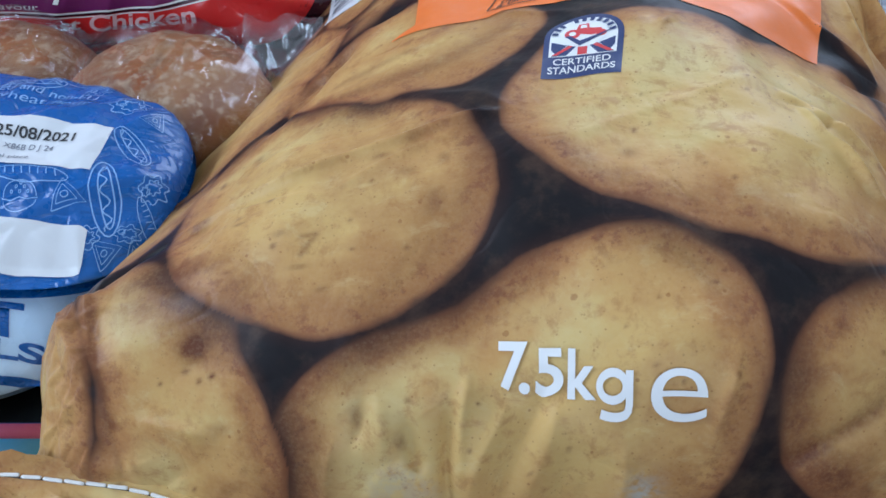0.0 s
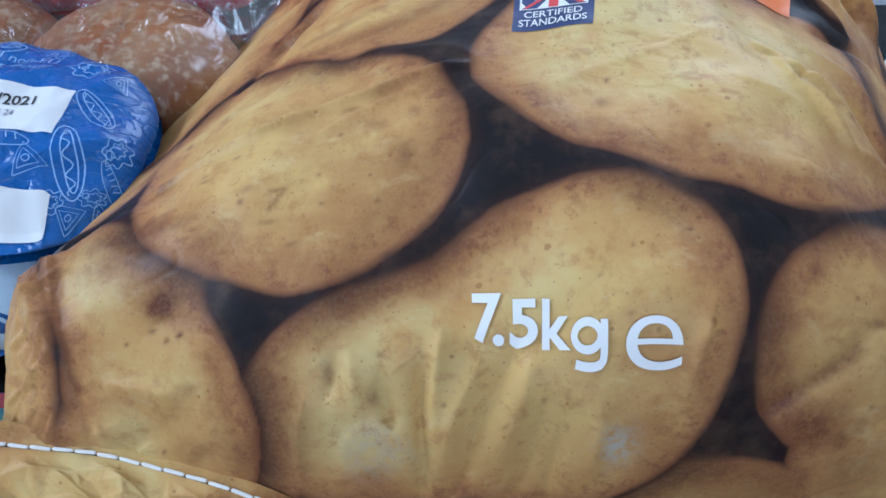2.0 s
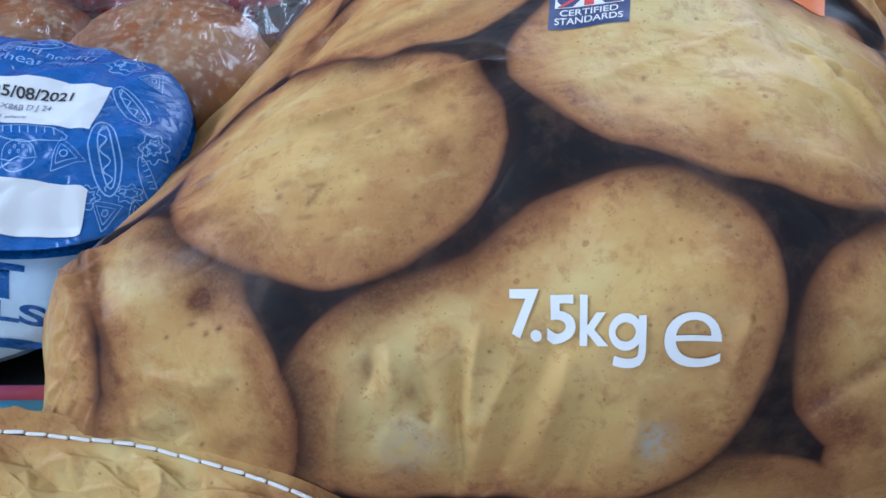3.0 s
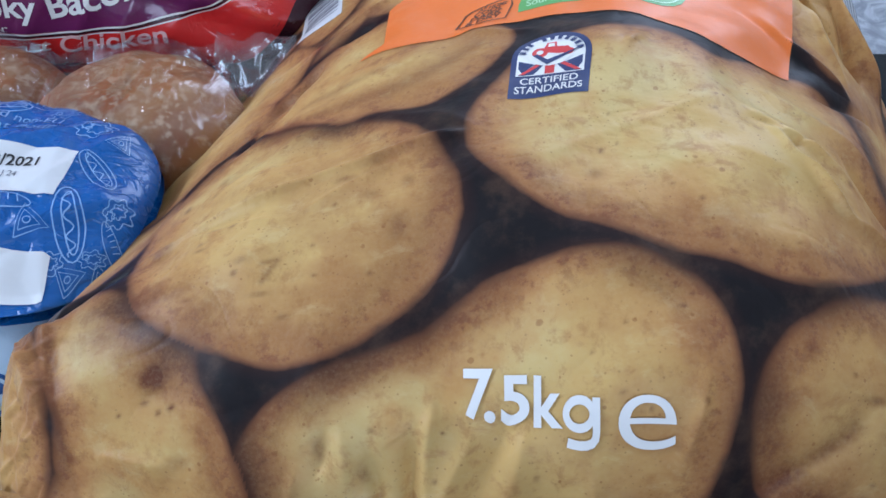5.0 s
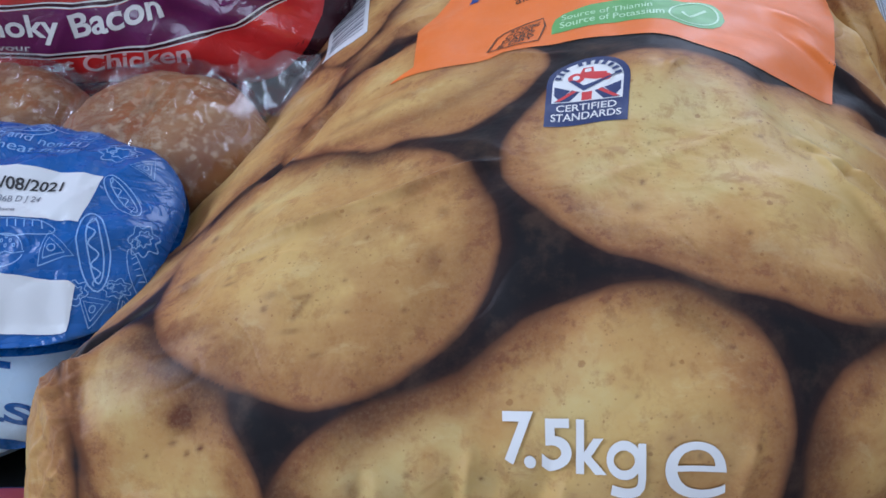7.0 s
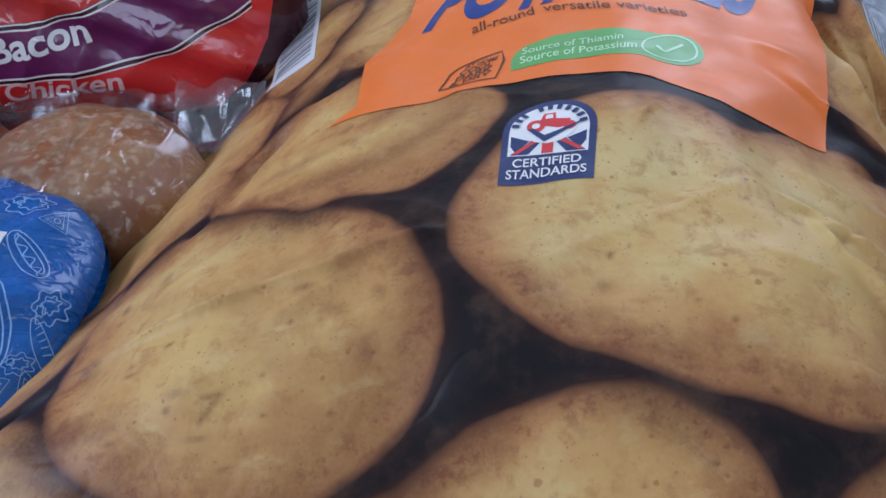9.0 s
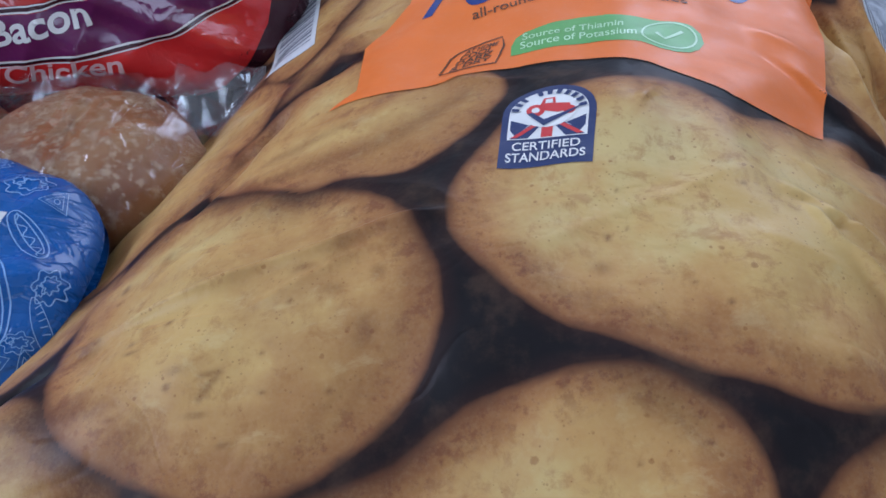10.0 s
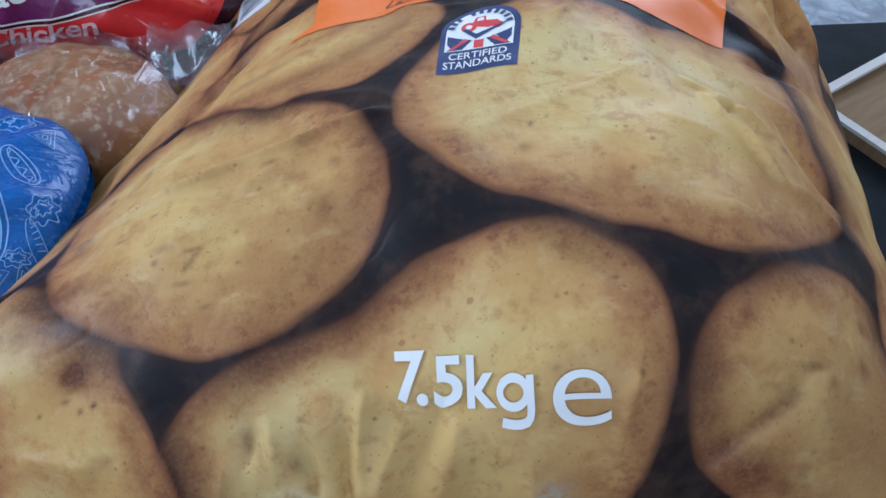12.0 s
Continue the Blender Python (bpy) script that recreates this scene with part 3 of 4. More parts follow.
marks((-0.0521, 0.208, 0.002, 0.0007, 0.5), (-0.0506, 0.2033, 0.001, 0.0032, 0.4), (-0.081, 0.2232, 0.0023, 0.0012, 0.7), (-0.1019, 0.2361, 0.0048, 0.0078, 0.5), (-0.069, 0.2324, 0.0017, 0.0016, 0.8), (-0.1001, 0.2694, 0.0017, 0.0027, 0.7), (-0.0244, 0.2452, 0.0042, 0.0022, 0.5), (-0.0144, 0.2348, 0.0036, 0.0025, 0.45), (-0.003, 0.2176, 0.0045, 0.0062, 0.55), (0.0007, 0.2395, 0.0025, 0.0029, 0.55), (-0.0117, 0.2542, 0.0073, 0.0086, 0.4), (-0.0537, 0.1956, 0.0038, 0.0011, 0.5), (-0.0444, 0.1861, 0.0024, 0.0009, 0.6), (-0.0834, 0.2791, 0.0031, 0.0035, 0.4))
marks((-0.0615, 0.2099, 0.0037, 0.0018, 0.4), (-0.0819, 0.198, 0.0026, 0.0011, 0.4), (-0.0624, 0.2484, 0.0041, 0.0056, 0.3), (0.0455, 0.2297, 0.0013, 0.0019, 0.8), (0.0494, 0.2259, 0.0047, 0.0038, 0.6), (0.0571, 0.2189, 0.0039, 0.0028, 0.6), (0.0654, 0.2198, 0.0057, 0.0041, 0.45), (0.0773, 0.2128, 0.0098, 0.0024, 0.4), (0.0911, 0.2025, 0.0033, 0.0014, 0.45), (0.0695, 0.2311, 0.0033, 0.0032, 0.4), (0.0931, 0.175, 0.0017, 0.001, 0.8), (0.0903, 0.1814, 0.0046, 0.0031, 0.3), (0.0361, 0.1904, 0.0062, 0.0023, 0.4), (-0.0303, 0.138, 0.0027, 0.004, 0.55))
marks((-0.0153, 0.1264, 0.0025, 0.0034, 0.55), (-0.0522, 0.1397, 0.0019, 0.0027, 0.55), (-0.0567, 0.1223, 0.0038, 0.0055, 0.7), (-0.0171, 0.0926, 0.0054, 0.0035, 0.45), (-0.0925, 0.1726, 0.0053, 0.0042, 1.8), (-0.096, 0.165, 0.0018, 0.001, 0.8), (-0.1001, 0.1734, 0.0019, 0.0018, 0.4), (-0.0838, 0.1417, 0.0055, 0.0029, 0.35), (-0.074, 0.1372, 0.002, 0.0017, 0.4), (-0.0813, 0.1206, 0.0093, 0.0034, 0.4), (-0.073, 0.1251, 0.0044, 0.0028, 0.35), (0.1527, 0.1041, 0.0051, 0.0073, 0.7), (0.1424, 0.1166, 0.0065, 0.0045, 0.4), (-0.069, 0.0974, 0.0033, 0.0078, 0.6))
marks((-0.053, 0.1046, 0.0044, 0.0067, 0.5), (0.1357, 0.1629, 0.0035, 0.0045, 0.5), (0.1248, 0.168, 0.0057, 0.0036, 0.4), (0.1608, 0.1498, 0.0052, 0.0014, 0.6), (0.1684, 0.145, 0.0023, 0.0026, 0.5), (0.1844, 0.1552, 0.0034, 0.004, 0.5), (0.1884, 0.173, 0.0032, 0.0038, 0.6), (0.1589, 0.1118, 0.004, 0.0046, 0.45), (0.151, 0.1185, 0.003, 0.003, 0.4), (0.1398, 0.1062, 0.0074, 0.0062, 0.5), (0.1592, 0.1973, 0.0081, 0.0032, 0.5), (0.0447, 0.2346, 0.002, 0.0031, 0.6), (0.1103, 0.1999, 0.0019, 0.0011, 0.4), (-0.06, 0.308, 0.011, 0.0045, 0.55))
marks((-0.03, 0.306, 0.014, 0.004, 0.4), (0.005, 0.315, 0.012, 0.004, 0.45), (-0.028, 0.392, 0.008, 0.006, 0.75), (-0.055, 0.372, 0.006, 0.01, 0.6), (-0.118, 0.193, 0.012, 0.01, 0.3), (0.13, 0.078, 0.024, 0.016, 0.45), (0.205, 0.13, 0.014, 0.012, 0.4), (0.02, 0.205, 0.016, 0.004, 0.35), (0.1, 0.208, 0.026, 0.006, 0.3), (-0.048, 0.112, 0.007, 0.022, 0.45))
marks((-0.108, 0.204, 0.022, 0.006, 0.8), (0.072, 0.2095, 0.020, 0.0045, 0.5), (-0.075, 0.188, 0.010, 0.012, 0.4), (0.138, 0.108, 0.016, 0.012, 0.9), (0.122, 0.145, 0.006, 0.030, 0.5), (0.160, 0.092, 0.016, 0.016, 0.5), (0.112, 0.084, 0.030, 0.010, 0.6), (0.185, 0.125, 0.020, 0.014, 0.3), (0.128, 0.170, 0.012, 0.008, 0.35))
STREAKS = []


def streaks(*rows):
    """Long brown scars and rims, printed shadows and painted fold shade: x, v of both ends, half width, depth."""
    STREAKS.extend(rows)


streaks((-0.0560, 0.3040, 0.0050, 0.3130, 0.0055, 0.45), (0.0050, 0.3130, 0.0300, 0.3320, 0.0055, 0.40), (-0.0500, 0.3260, -0.0150, 0.3300, 0.0030, 0.25), (0.0300, 0.1880, -0.0100, 0.1690, 0.0070, 0.42), (-0.0100, 0.1690, -0.0520, 0.1480, 0.0075, 0.48), (-0.0560, 0.1450, -0.0600, 0.0950, 0.0060, 0.42), (0.0170, 0.2450, 0.0070, 0.2080, 0.0080, 0.30), (0.0070, 0.2080, -0.0300, 0.1740, 0.0070, 0.26), (0.0430, 0.2380, 0.0560, 0.2200, 0.0055, 0.42), (0.0560, 0.2200, 0.0900, 0.2060, 0.0055, 0.40))
streaks((0.0900, 0.2060, 0.1400, 0.1960, 0.0050, 0.28), (-0.0720, 0.1500, -0.0660, 0.1050, 0.0055, 0.34), (0.0780, 0.1900, 0.1010, 0.1650, 0.0045, 0.25), (-0.0532, 0.2076, -0.0478, 0.2088, 0.0011, 0.45), (-0.0486, 0.2072, -0.0530, 0.2004, 0.0013, 0.42), (-0.1040, 0.2363, -0.0985, 0.2367, 0.0014, 0.6), (-0.0982, 0.3165, -0.0733, 0.3352, 0.0034, 0.5), (-0.0733, 0.3352, -0.0669, 0.3563, 0.0030, 0.55), (-0.0669, 0.3563, -0.0526, 0.3697, 0.0030, 0.5), (0.1150, 0.1085, 0.1311, 0.1225, 0.0060, 0.9))
streaks((0.1311, 0.1225, 0.1540, 0.1405, 0.0036, 0.6), (-0.1390, 0.1967, -0.1341, 0.1736, 0.0034, 0.75), (-0.1341, 0.1736, -0.1303, 0.1616, 0.0032, 0.7), (-0.1303, 0.1616, -0.1279, 0.1518, 0.0030, 0.6))


def spread(attr, me, values):
    a = me.attributes.new(attr, "FLOAT", "POINT")
    a.data.foreach_set("value", np.asarray(values, dtype=np.float32).ravel())


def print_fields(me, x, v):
    """The distance to the printed potatoes' outlines, their tone, blemishes with painted shade, printed shadows and the
    scuffed patch, point by point.
    """
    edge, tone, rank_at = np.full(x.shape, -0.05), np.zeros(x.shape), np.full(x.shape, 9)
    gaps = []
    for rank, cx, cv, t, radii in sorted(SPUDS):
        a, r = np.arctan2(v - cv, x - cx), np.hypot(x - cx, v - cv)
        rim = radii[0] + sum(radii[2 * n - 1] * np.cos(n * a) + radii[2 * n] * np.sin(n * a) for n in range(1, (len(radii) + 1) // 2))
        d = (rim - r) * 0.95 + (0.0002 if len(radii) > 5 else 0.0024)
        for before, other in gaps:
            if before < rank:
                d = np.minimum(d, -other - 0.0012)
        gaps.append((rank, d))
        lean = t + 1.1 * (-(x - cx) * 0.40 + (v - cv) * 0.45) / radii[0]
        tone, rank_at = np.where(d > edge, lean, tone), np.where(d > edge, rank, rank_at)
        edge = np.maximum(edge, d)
    shade = np.zeros(x.shape)
    for rank, d in gaps:
        shade = np.where((rank < rank_at) & (edge > -0.002), np.maximum(shade, np.exp(np.minimum(d, 0) / 0.015)), shade)
    blot_shade = np.zeros(x.shape)
    for bx, bv, w, h, deep in MARKS:
        blot_shade = np.maximum(blot_shade, deep * np.exp(-(((x - bx) / w) ** 2 + ((v - bv) / h) ** 2)))
    for ax, av, bx, bv, half, deep in STREAKS:
        along = np.clip(((x - ax) * (bx - ax) + (v - av) * (bv - av)) / ((bx - ax) ** 2 + (bv - av) ** 2), 0, 1)
        blot_shade = np.maximum(blot_shade, deep * np.exp(-(np.hypot(x - ax - along * (bx - ax), v - av - along * (bv - av)) / half) ** 2))
    scuff = np.exp(-(((x - 0.0704) / 0.006) ** 2 + ((v - 0.0975) / 0.0075) ** 2)) + 0.36 * np.exp(-((np.hypot(x + 0.0148, v - 0.104) / 0.014) ** 4))
    for attr, values in (("edge", edge), ("tone", tone), ("blot_shade", blot_shade), ("scuff", scuff), ("shade", shade)):
        spread(attr, me, values)


def quads(rows, cols):
    i, j = np.meshgrid(np.arange(rows - 1), np.arange(cols - 1), indexing="ij")
    a = (i * cols + j).ravel()
    return np.stack([a, a + 1, a + cols + 1, a + cols], 1)


def sheet(name, xyz, material, parent, label=""):
    """A fine sheet through rows x columns x 3 places."""
    me = bpy.data.meshes.new(name)
    rows, cols = xyz.shape[:2]
    me.from_pydata(xyz.reshape(-1, 3).tolist(), [], quads(rows, cols).tolist())
    me.shade_smooth()
    me.materials.append(material)
    ob = new(name, me)
    ob.parent = parent
    if label:
        tagged(ob, label)
    return ob


def potato_sack():
    sack = thing("potato_sack", "full brown paper sack printed with potatoes and an orange panel", "potato sack", place=(0.05, 0.35, 0))
    sack.location = (0, 0, 0)
    # the upper side, finest where the paper is steep
    v = np.linspace(float(up(0.1141)), float(up(0.70)), 700)
    s = np.sin(np.linspace(-1, 1, 720) * math.pi / 2 * 0.97) / math.sin(math.pi / 2 * 0.97)
    y = down(v)[:, None] + 0 * s[None]
    left, right, near = bag_sides(y)
    x = (left + right) / 2 + s[None] * (right - left) / 2
    xyz = np.stack([x, y, np.maximum(bag_z(x, y), 0.001)], -1)
    top = sheet("sack_front", xyz, POTATO, sack, "creased printed paper with potatoes")
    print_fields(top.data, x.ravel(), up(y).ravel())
    # the under side, flat on the mat
    under = xyz[::15, ::15].copy()
    under[..., 2] = 0.001
    back = sheet("sack_back", under[:, ::-1], POTATO, sack, "plain printed back of the sack")
    print_fields(back.data, under[:, ::-1, 0].ravel(), up(under[:, ::-1, 1]).ravel())
    end = np.stack([xyz[-1], xyz[-1] * np.array((1, 1, 0)) + np.array((0, 0, 0.001))])
    shut = sheet("sack_end", end, POTATO, sack)
    print_fields(shut.data, end[..., 0].ravel(), up(end[..., 1]).ravel())
    return sack


sack = potato_sack()


def coons(low, high, left, right, n, m):
    """A grid between four edges, each a list of places from left to right or from low to high."""
    def along(points, k):
        p = np.array(points, dtype=float)
        at = np.concatenate(([0], np.cumsum(np.hypot(*np.diff(p, axis=0).T))))
        t = np.linspace(0, at[-1], k)
        return np.stack([np.interp(t, at, p[:, 0]), np.interp(t, at, p[:, 1])], -1)
    b, t, l, r = along(low, n), along(high, n), along(left, m), along(right, m)
    u, w = np.linspace(0, 1, n)[None, :, None], np.linspace(0, 1, m)[:, None, None]
    return (1 - w) * b[None] + w * t[None] + (1 - u) * l[:, None] + u * r[:, None] - ((1 - u) * (1 - w) * b[0] + u * (1 - w) * b[-1] + (1 - u) * w * t[0] + u * w * t[-1])


def on_bag(xv, lift):
    x, y = xv[..., 0], down(xv[..., 1])
    h = 0.0008
    z = bag_z(x, y)
    nx, ny = -(bag_z(x + h, y) - z) / h, -(bag_z(x, y + h) - z) / h
    k = lift / np.sqrt(1 + nx * nx + ny * ny)
    return np.stack([x + k * nx, y + k * ny, z + k], -1)


panel = coons([(-0.0255, 0.3481), (-0.007, 0.3465), (0.0165, 0.3480), (0.0418, 0.3476), (0.0574, 0.3458), (0.0721, 0.3430), (0.0829, 0.3405), (0.0928, 0.3371), (0.1029, 0.3328), (0.1122, 0.3262), (0.1210, 0.3185), (0.1301, 0.3132), (0.1529, 0.3100), (0.1697, 0.3108)],
              [(0.030, 0.600), (0.235, 0.600)],
              [(-0.0255, 0.3481), (-0.0138, 0.3571), (-0.0125, 0.4004), (-0.0022, 0.4161), (0.0085, 0.4332), (0.030, 0.600)],
              [(0.1697, 0.3108), (0.1806, 0.3453), (0.1925, 0.3884), (0.1998, 0.4170), (0.235, 0.600)], 170, 200)
sheet("orange_panel", on_bag(panel, 0.00035), ORANGE, sack, "glossy orange printed panel")

# the weight and the estimated sign, white on the lower potato
def glyph(text, bold=0.0):
    """One letter that fills 0 to 1 across and up, tail and all."""
    bm = letters(text, bold)
    ys = [v.co.y for v in bm.verts]
    for v in bm.verts:
        v.co.y = (v.co.y - min(ys)) / (max(ys) - min(ys))
    return bm


for text, bold, place in (("7", 0.030, corners((0.0193, 0.1449), (0.0293, 0.1435), (0.0297, 0.1620), (0.0197, 0.1639))), (".", 0.020, corners((0.0262, 0.1434), (0.0300, 0.1428), (0.0301, 0.1466), (0.0263, 0.1472))),
                          ("5", 0.026, corners((0.0319, 0.1425), (0.0414, 0.1408), (0.0416, 0.1573), (0.0323, 0.1591))), ("k", 0.026, corners((0.0427, 0.1387), (0.0521, 0.1366), (0.0522, 0.1543), (0.0431, 0.1568)))):
    laid("weight_lettering", glyph(text, bold), place, BAG, 0.0008, WHITE, sack, "white lettering of the weight", 0.0010)
G_PLACE = corners((0.0522, 0.1290), (0.0645, 0.1268), (0.0641, 0.1442), (0.0519, 0.1477))
laid("weight_lettering", stroke([(0.44 + 0.34 * math.cos(a), 0.67 + 0.26 * math.sin(a)) for a in np.linspace(0, 2 * math.pi, 41)], 0.17), G_PLACE, BAG, 0.0008, WHITE, sack, "white lettering of the weight", 0.0010)
laid("weight_lettering", stroke([(0.87, 0.97), (0.87, 0.62), (0.87, 0.34), (0.85, 0.22), (0.77, 0.13), (0.62, 0.085), (0.45, 0.08), (0.28, 0.10), (0.12, 0.14)], 0.19), G_PLACE, BAG, 0.00092, WHITE, sack, "white lettering of the weight", 0.0010)
laid("estimated_sign", glyph("e", -0.006), corners((0.0700, 0.1262), (0.0886, 0.1245), (0.0874, 0.1416), (0.0690, 0.1430)), BAG, 0.0008, WHITE, sack, "white estimated sign e", 0.0010)

# the green flash with its tick
flash = [(0.0514, 0.3568), (0.0524, 0.3650), (0.0548, 0.3715), (0.0590, 0.3752), (0.0723, 0.3780), (0.0830, 0.3780), (0.0930, 0.3758), (0.1037, 0.3709), (0.1131, 0.3662), (0.1195, 0.3646), (0.1250, 0.3615), (0.1280, 0.3565),
         (0.1280, 0.3505), (0.1250, 0.3455), (0.1205, 0.3425), (0.1150, 0.3416), (0.1081, 0.3430), (0.1012, 0.3475), (0.0868, 0.3525), (0.0694, 0.3549)]
flash_print = laid("green_flash", polygon(flash), straight, BAG, 0.0005, GREEN, sack, "green printed flash")
laid("flash_lettering", letters("Source of Thiamin", 0.006), corners((0.0572, 0.3679), (0.0974, 0.3630), (0.0985, 0.3684), (0.0579, 0.3738)), BAG, 0.00065, PALE_GREEN, flash_print)
laid("flash_lettering", letters("Source of Potassium", 0.006), corners((0.0556, 0.3605), (0.1012, 0.3545), (0.1022, 0.3599), (0.0562, 0.3663)), BAG, 0.00065, PALE_GREEN, flash_print)
ring = [(0.1145 + 0.0110 * math.cos(a), 0.3543 + 0.0098 * math.sin(a)) for a in np.linspace(0, 2 * math.pi, 33)]
laid("flash_ring", stroke(ring, 0.0009), straight, BAG, 0.00065, PALE_GREEN, flash_print)
laid("flash_tick", stroke([(0.1096, 0.3565), (0.1120, 0.3515), (0.1205, 0.3570)], 0.0016), straight, BAG, 0.00065, PALE_GREEN, flash_print)

# the headline, the line below it and the keeping advice
laid("headline_lettering", letters("POTATOES", 0.03, 0.25), lambda x, y: (0.0150 + 0.149 * x + 0.013 * y, 0.4110 - 0.0205 * x + 0.022 * x * (1 - x) + 0.045 * y), BAG, 0.0006, ROYAL, sack, "large royal blue lettering")
laid("subtitle_lettering", letters("all-round", 0.004), corners((0.0378, 0.3978), (0.0655, 0.3998), (0.0655, 0.4073), (0.0376, 0.4048)), BAG, 0.0007, BROWN_INK, sack)
laid("subtitle_lettering", letters("versatile varieties", 0.004), lambda x, y: (0.0695 + 0.058 * x, 0.3995 - 0.0205 * x + 0.006 * x * (1 - x) + 0.0066 * y), BAG, 0.0007, BROWN_INK, sack)
advice = laid("advice_frame", stroke([(0.0217, 0.3557), (0.0270, 0.3680), (0.0305, 0.3707), (0.0495, 0.3760), (0.0496, 0.3675), (0.0449, 0.3532), (0.0217, 0.3557)], 0.0009), straight, BAG, 0.0007, BROWN_INK, sack)
for line, lx, lv, wide, high in (("AT HOME", 0.0330, 0.3680, 0.0140, 0.0030), ("COOL", 0.0305, 0.3637, 0.0140, 0.0036), ("DARK", 0.0285, 0.3597, 0.0155, 0.0036), ("& DRY", 0.0258, 0.3558, 0.0170, 0.0034)):
    laid("advice_lettering", letters(line, 0.02), corners((lx, lv), (lx + wide, lv + 0.0012), (lx + wide + 0.001, lv + high + 0.0012), (lx + 0.001, lv + high)), BAG, 0.0007, BROWN_INK, advice)

# the certification badge: an arched shield with a tractor, a tick and flag stripes
BADGE = corners((0.0404, 0.2793), (0.0722, 0.2753), (0.0800, 0.3172), (0.0468, 0.3250))


def badge(name, bm, lift, material, label="", under=None):
    return laid(name, bm, BADGE, BAG, 0.38 * lift, material, under or shield, label, 0.0025)


def arch(x0, x1, low, spring, top):
    rim = [(0.5 * (x0 + x1) + 0.5 * (x1 - x0) * math.cos(a), spring + (top - spring) * math.sin(a)) for a in np.linspace(0, math.pi, 19)]
    return [(x0, low), (x1, low)] + rim


def disc(cx, cy, r, n=16, squash=1.0):
    return [(cx + r * math.cos(a), cy + r * squash * math.sin(a)) for a in np.linspace(0, 2 * math.pi, n, endpoint=False)]


shield = badge("badge", polygon(arch(0, 1, 0, 0.62, 1.02)), 0.0006, NAVY, "blue, white and red printed badge", sack)
badge("badge_field", polygon(arch(0.075, 0.925, 0.32, 0.62, 0.945)), 0.0012, WHITE)
badge("badge_stripe", polygon([(0.10, 0.33), (0.30, 0.33), (0.45, 0.50), (0.33, 0.50)]), 0.0014, NAVY)
badge("badge_stripe", polygon([(0.70, 0.33), (0.90, 0.33), (0.67, 0.50), (0.55, 0.50)]), 0.0014, NAVY)
badge("badge_stripe", polygon([(0.10, 0.44), (0.16, 0.36), (0.30, 0.49), (0.10, 0.56)]), 0.0014, NAVY)
badge("badge_stripe", polygon([(0.90, 0.44), (0.84, 0.36), (0.70, 0.49), (0.90, 0.56)]), 0.0014, NAVY)
badge("badge_cross", polygon([(0.44, 0.33), (0.56, 0.33), (0.56, 0.50), (0.44, 0.50)]), 0.0016, RED)
badge("badge_cross", polygon([(0.11, 0.34), (0.18, 0.34), (0.40, 0.48), (0.35, 0.50)]), 0.0016, RED)
badge("badge_cross", polygon([(0.82, 0.34), (0.89, 0.34), (0.65, 0.50), (0.60, 0.48)]), 0.0016, RED)
badge("badge_disc", polygon(disc(0.5, 0.66, 0.30, 24, 0.72)), 0.0018, WHITE)
badge("tractor_shape", polygon([(0.42, 0.66), (0.40, 0.72), (0.44, 0.82), (0.56, 0.82), (0.57, 0.74), (0.72, 0.72), (0.74, 0.64), (0.60, 0.62)]), 0.0021, RED, "red tractor silhouette")
badge("tractor_wheel", polygon(disc(0.36, 0.66, 0.10, 18, 0.8)), 0.0021, RED)
badge("tractor_wheel", polygon(disc(0.72, 0.64, 0.065, 14, 0.8)), 0.0021, RED)
badge("wheel_hub", polygon(disc(0.36, 0.66, 0.045, 12, 0.8)), 0.0023, WHITE)
badge("cab_window", polygon([(0.455, 0.745), (0.465, 0.80), (0.535, 0.80), (0.54, 0.745)]), 0.0023, WHITE)
badge("badge_tick", polygon([(0.27, 0.62), (0.33, 0.63), (0.46, 0.54), (0.90, 0.70), (0.46, 0.46)]), 0.0024, NAVY)
for k in range(11):
    if k == 3:
        continue
    a = math.pi * (0.93 - 0.086 * k)
    c, s = math.cos(a), math.sin(a)
    badge("badge_bar", polygon([(0.5 + q * c * 0.43 - w * s, 0.62 + q * s * 0.325 + w * c * 0.75) for q, w in ((0.76, -0.024), (0.95, -0.030), (0.95, 0.030), (0.76, 0.024))]), 0.0024, NAVY)
laid("badge_lettering", letters("CERTIFIED", 0.012), lambda x, y: BADGE(0.14 + 0.72 * x, 0.185 + 0.095 * y), BAG, 0.0006, WHITE, shield, "", 0.002)
laid("badge_lettering", letters("STANDARDS", 0.012), lambda x, y: BADGE(0.08 + 0.84 * x, 0.060 + 0.095 * y), BAG, 0.0006, WHITE, shield, "", 0.002)

# barcodes on the sack's side folds
code = corners((-0.0760, 0.4580), (-0.0458, 0.4600), (-0.0490, 0.5500), (-0.0760, 0.5560))
barcode = laid("barcode_panel", polygon([(0, 0), (1, 0), (1, 1), (0, 1)]), code, BAG, 0.0003, LABEL, sack, "white barcode panel")
for k in range(16):
    at = 0.10 + 0.052 * k
    laid("barcode_bar", polygon([(0.12, at), (0.90, at), (0.90, at + 0.012 + 0.012 * (k * 7 % 3)), (0.12, at + 0.012 + 0.012 * (k * 7 % 3))]), code, BAG, 0.0005, GREY_INK, barcode)
code2 = corners((0.248, 0.400), (0.272, 0.395), (0.290, 0.520), (0.262, 0.520))
side = laid("side_panel", polygon([(0, 0), (1, 0), (1, 1), (0, 1)]), code2, BAG, 0.0003, LABEL, sack, "white striped side panel")
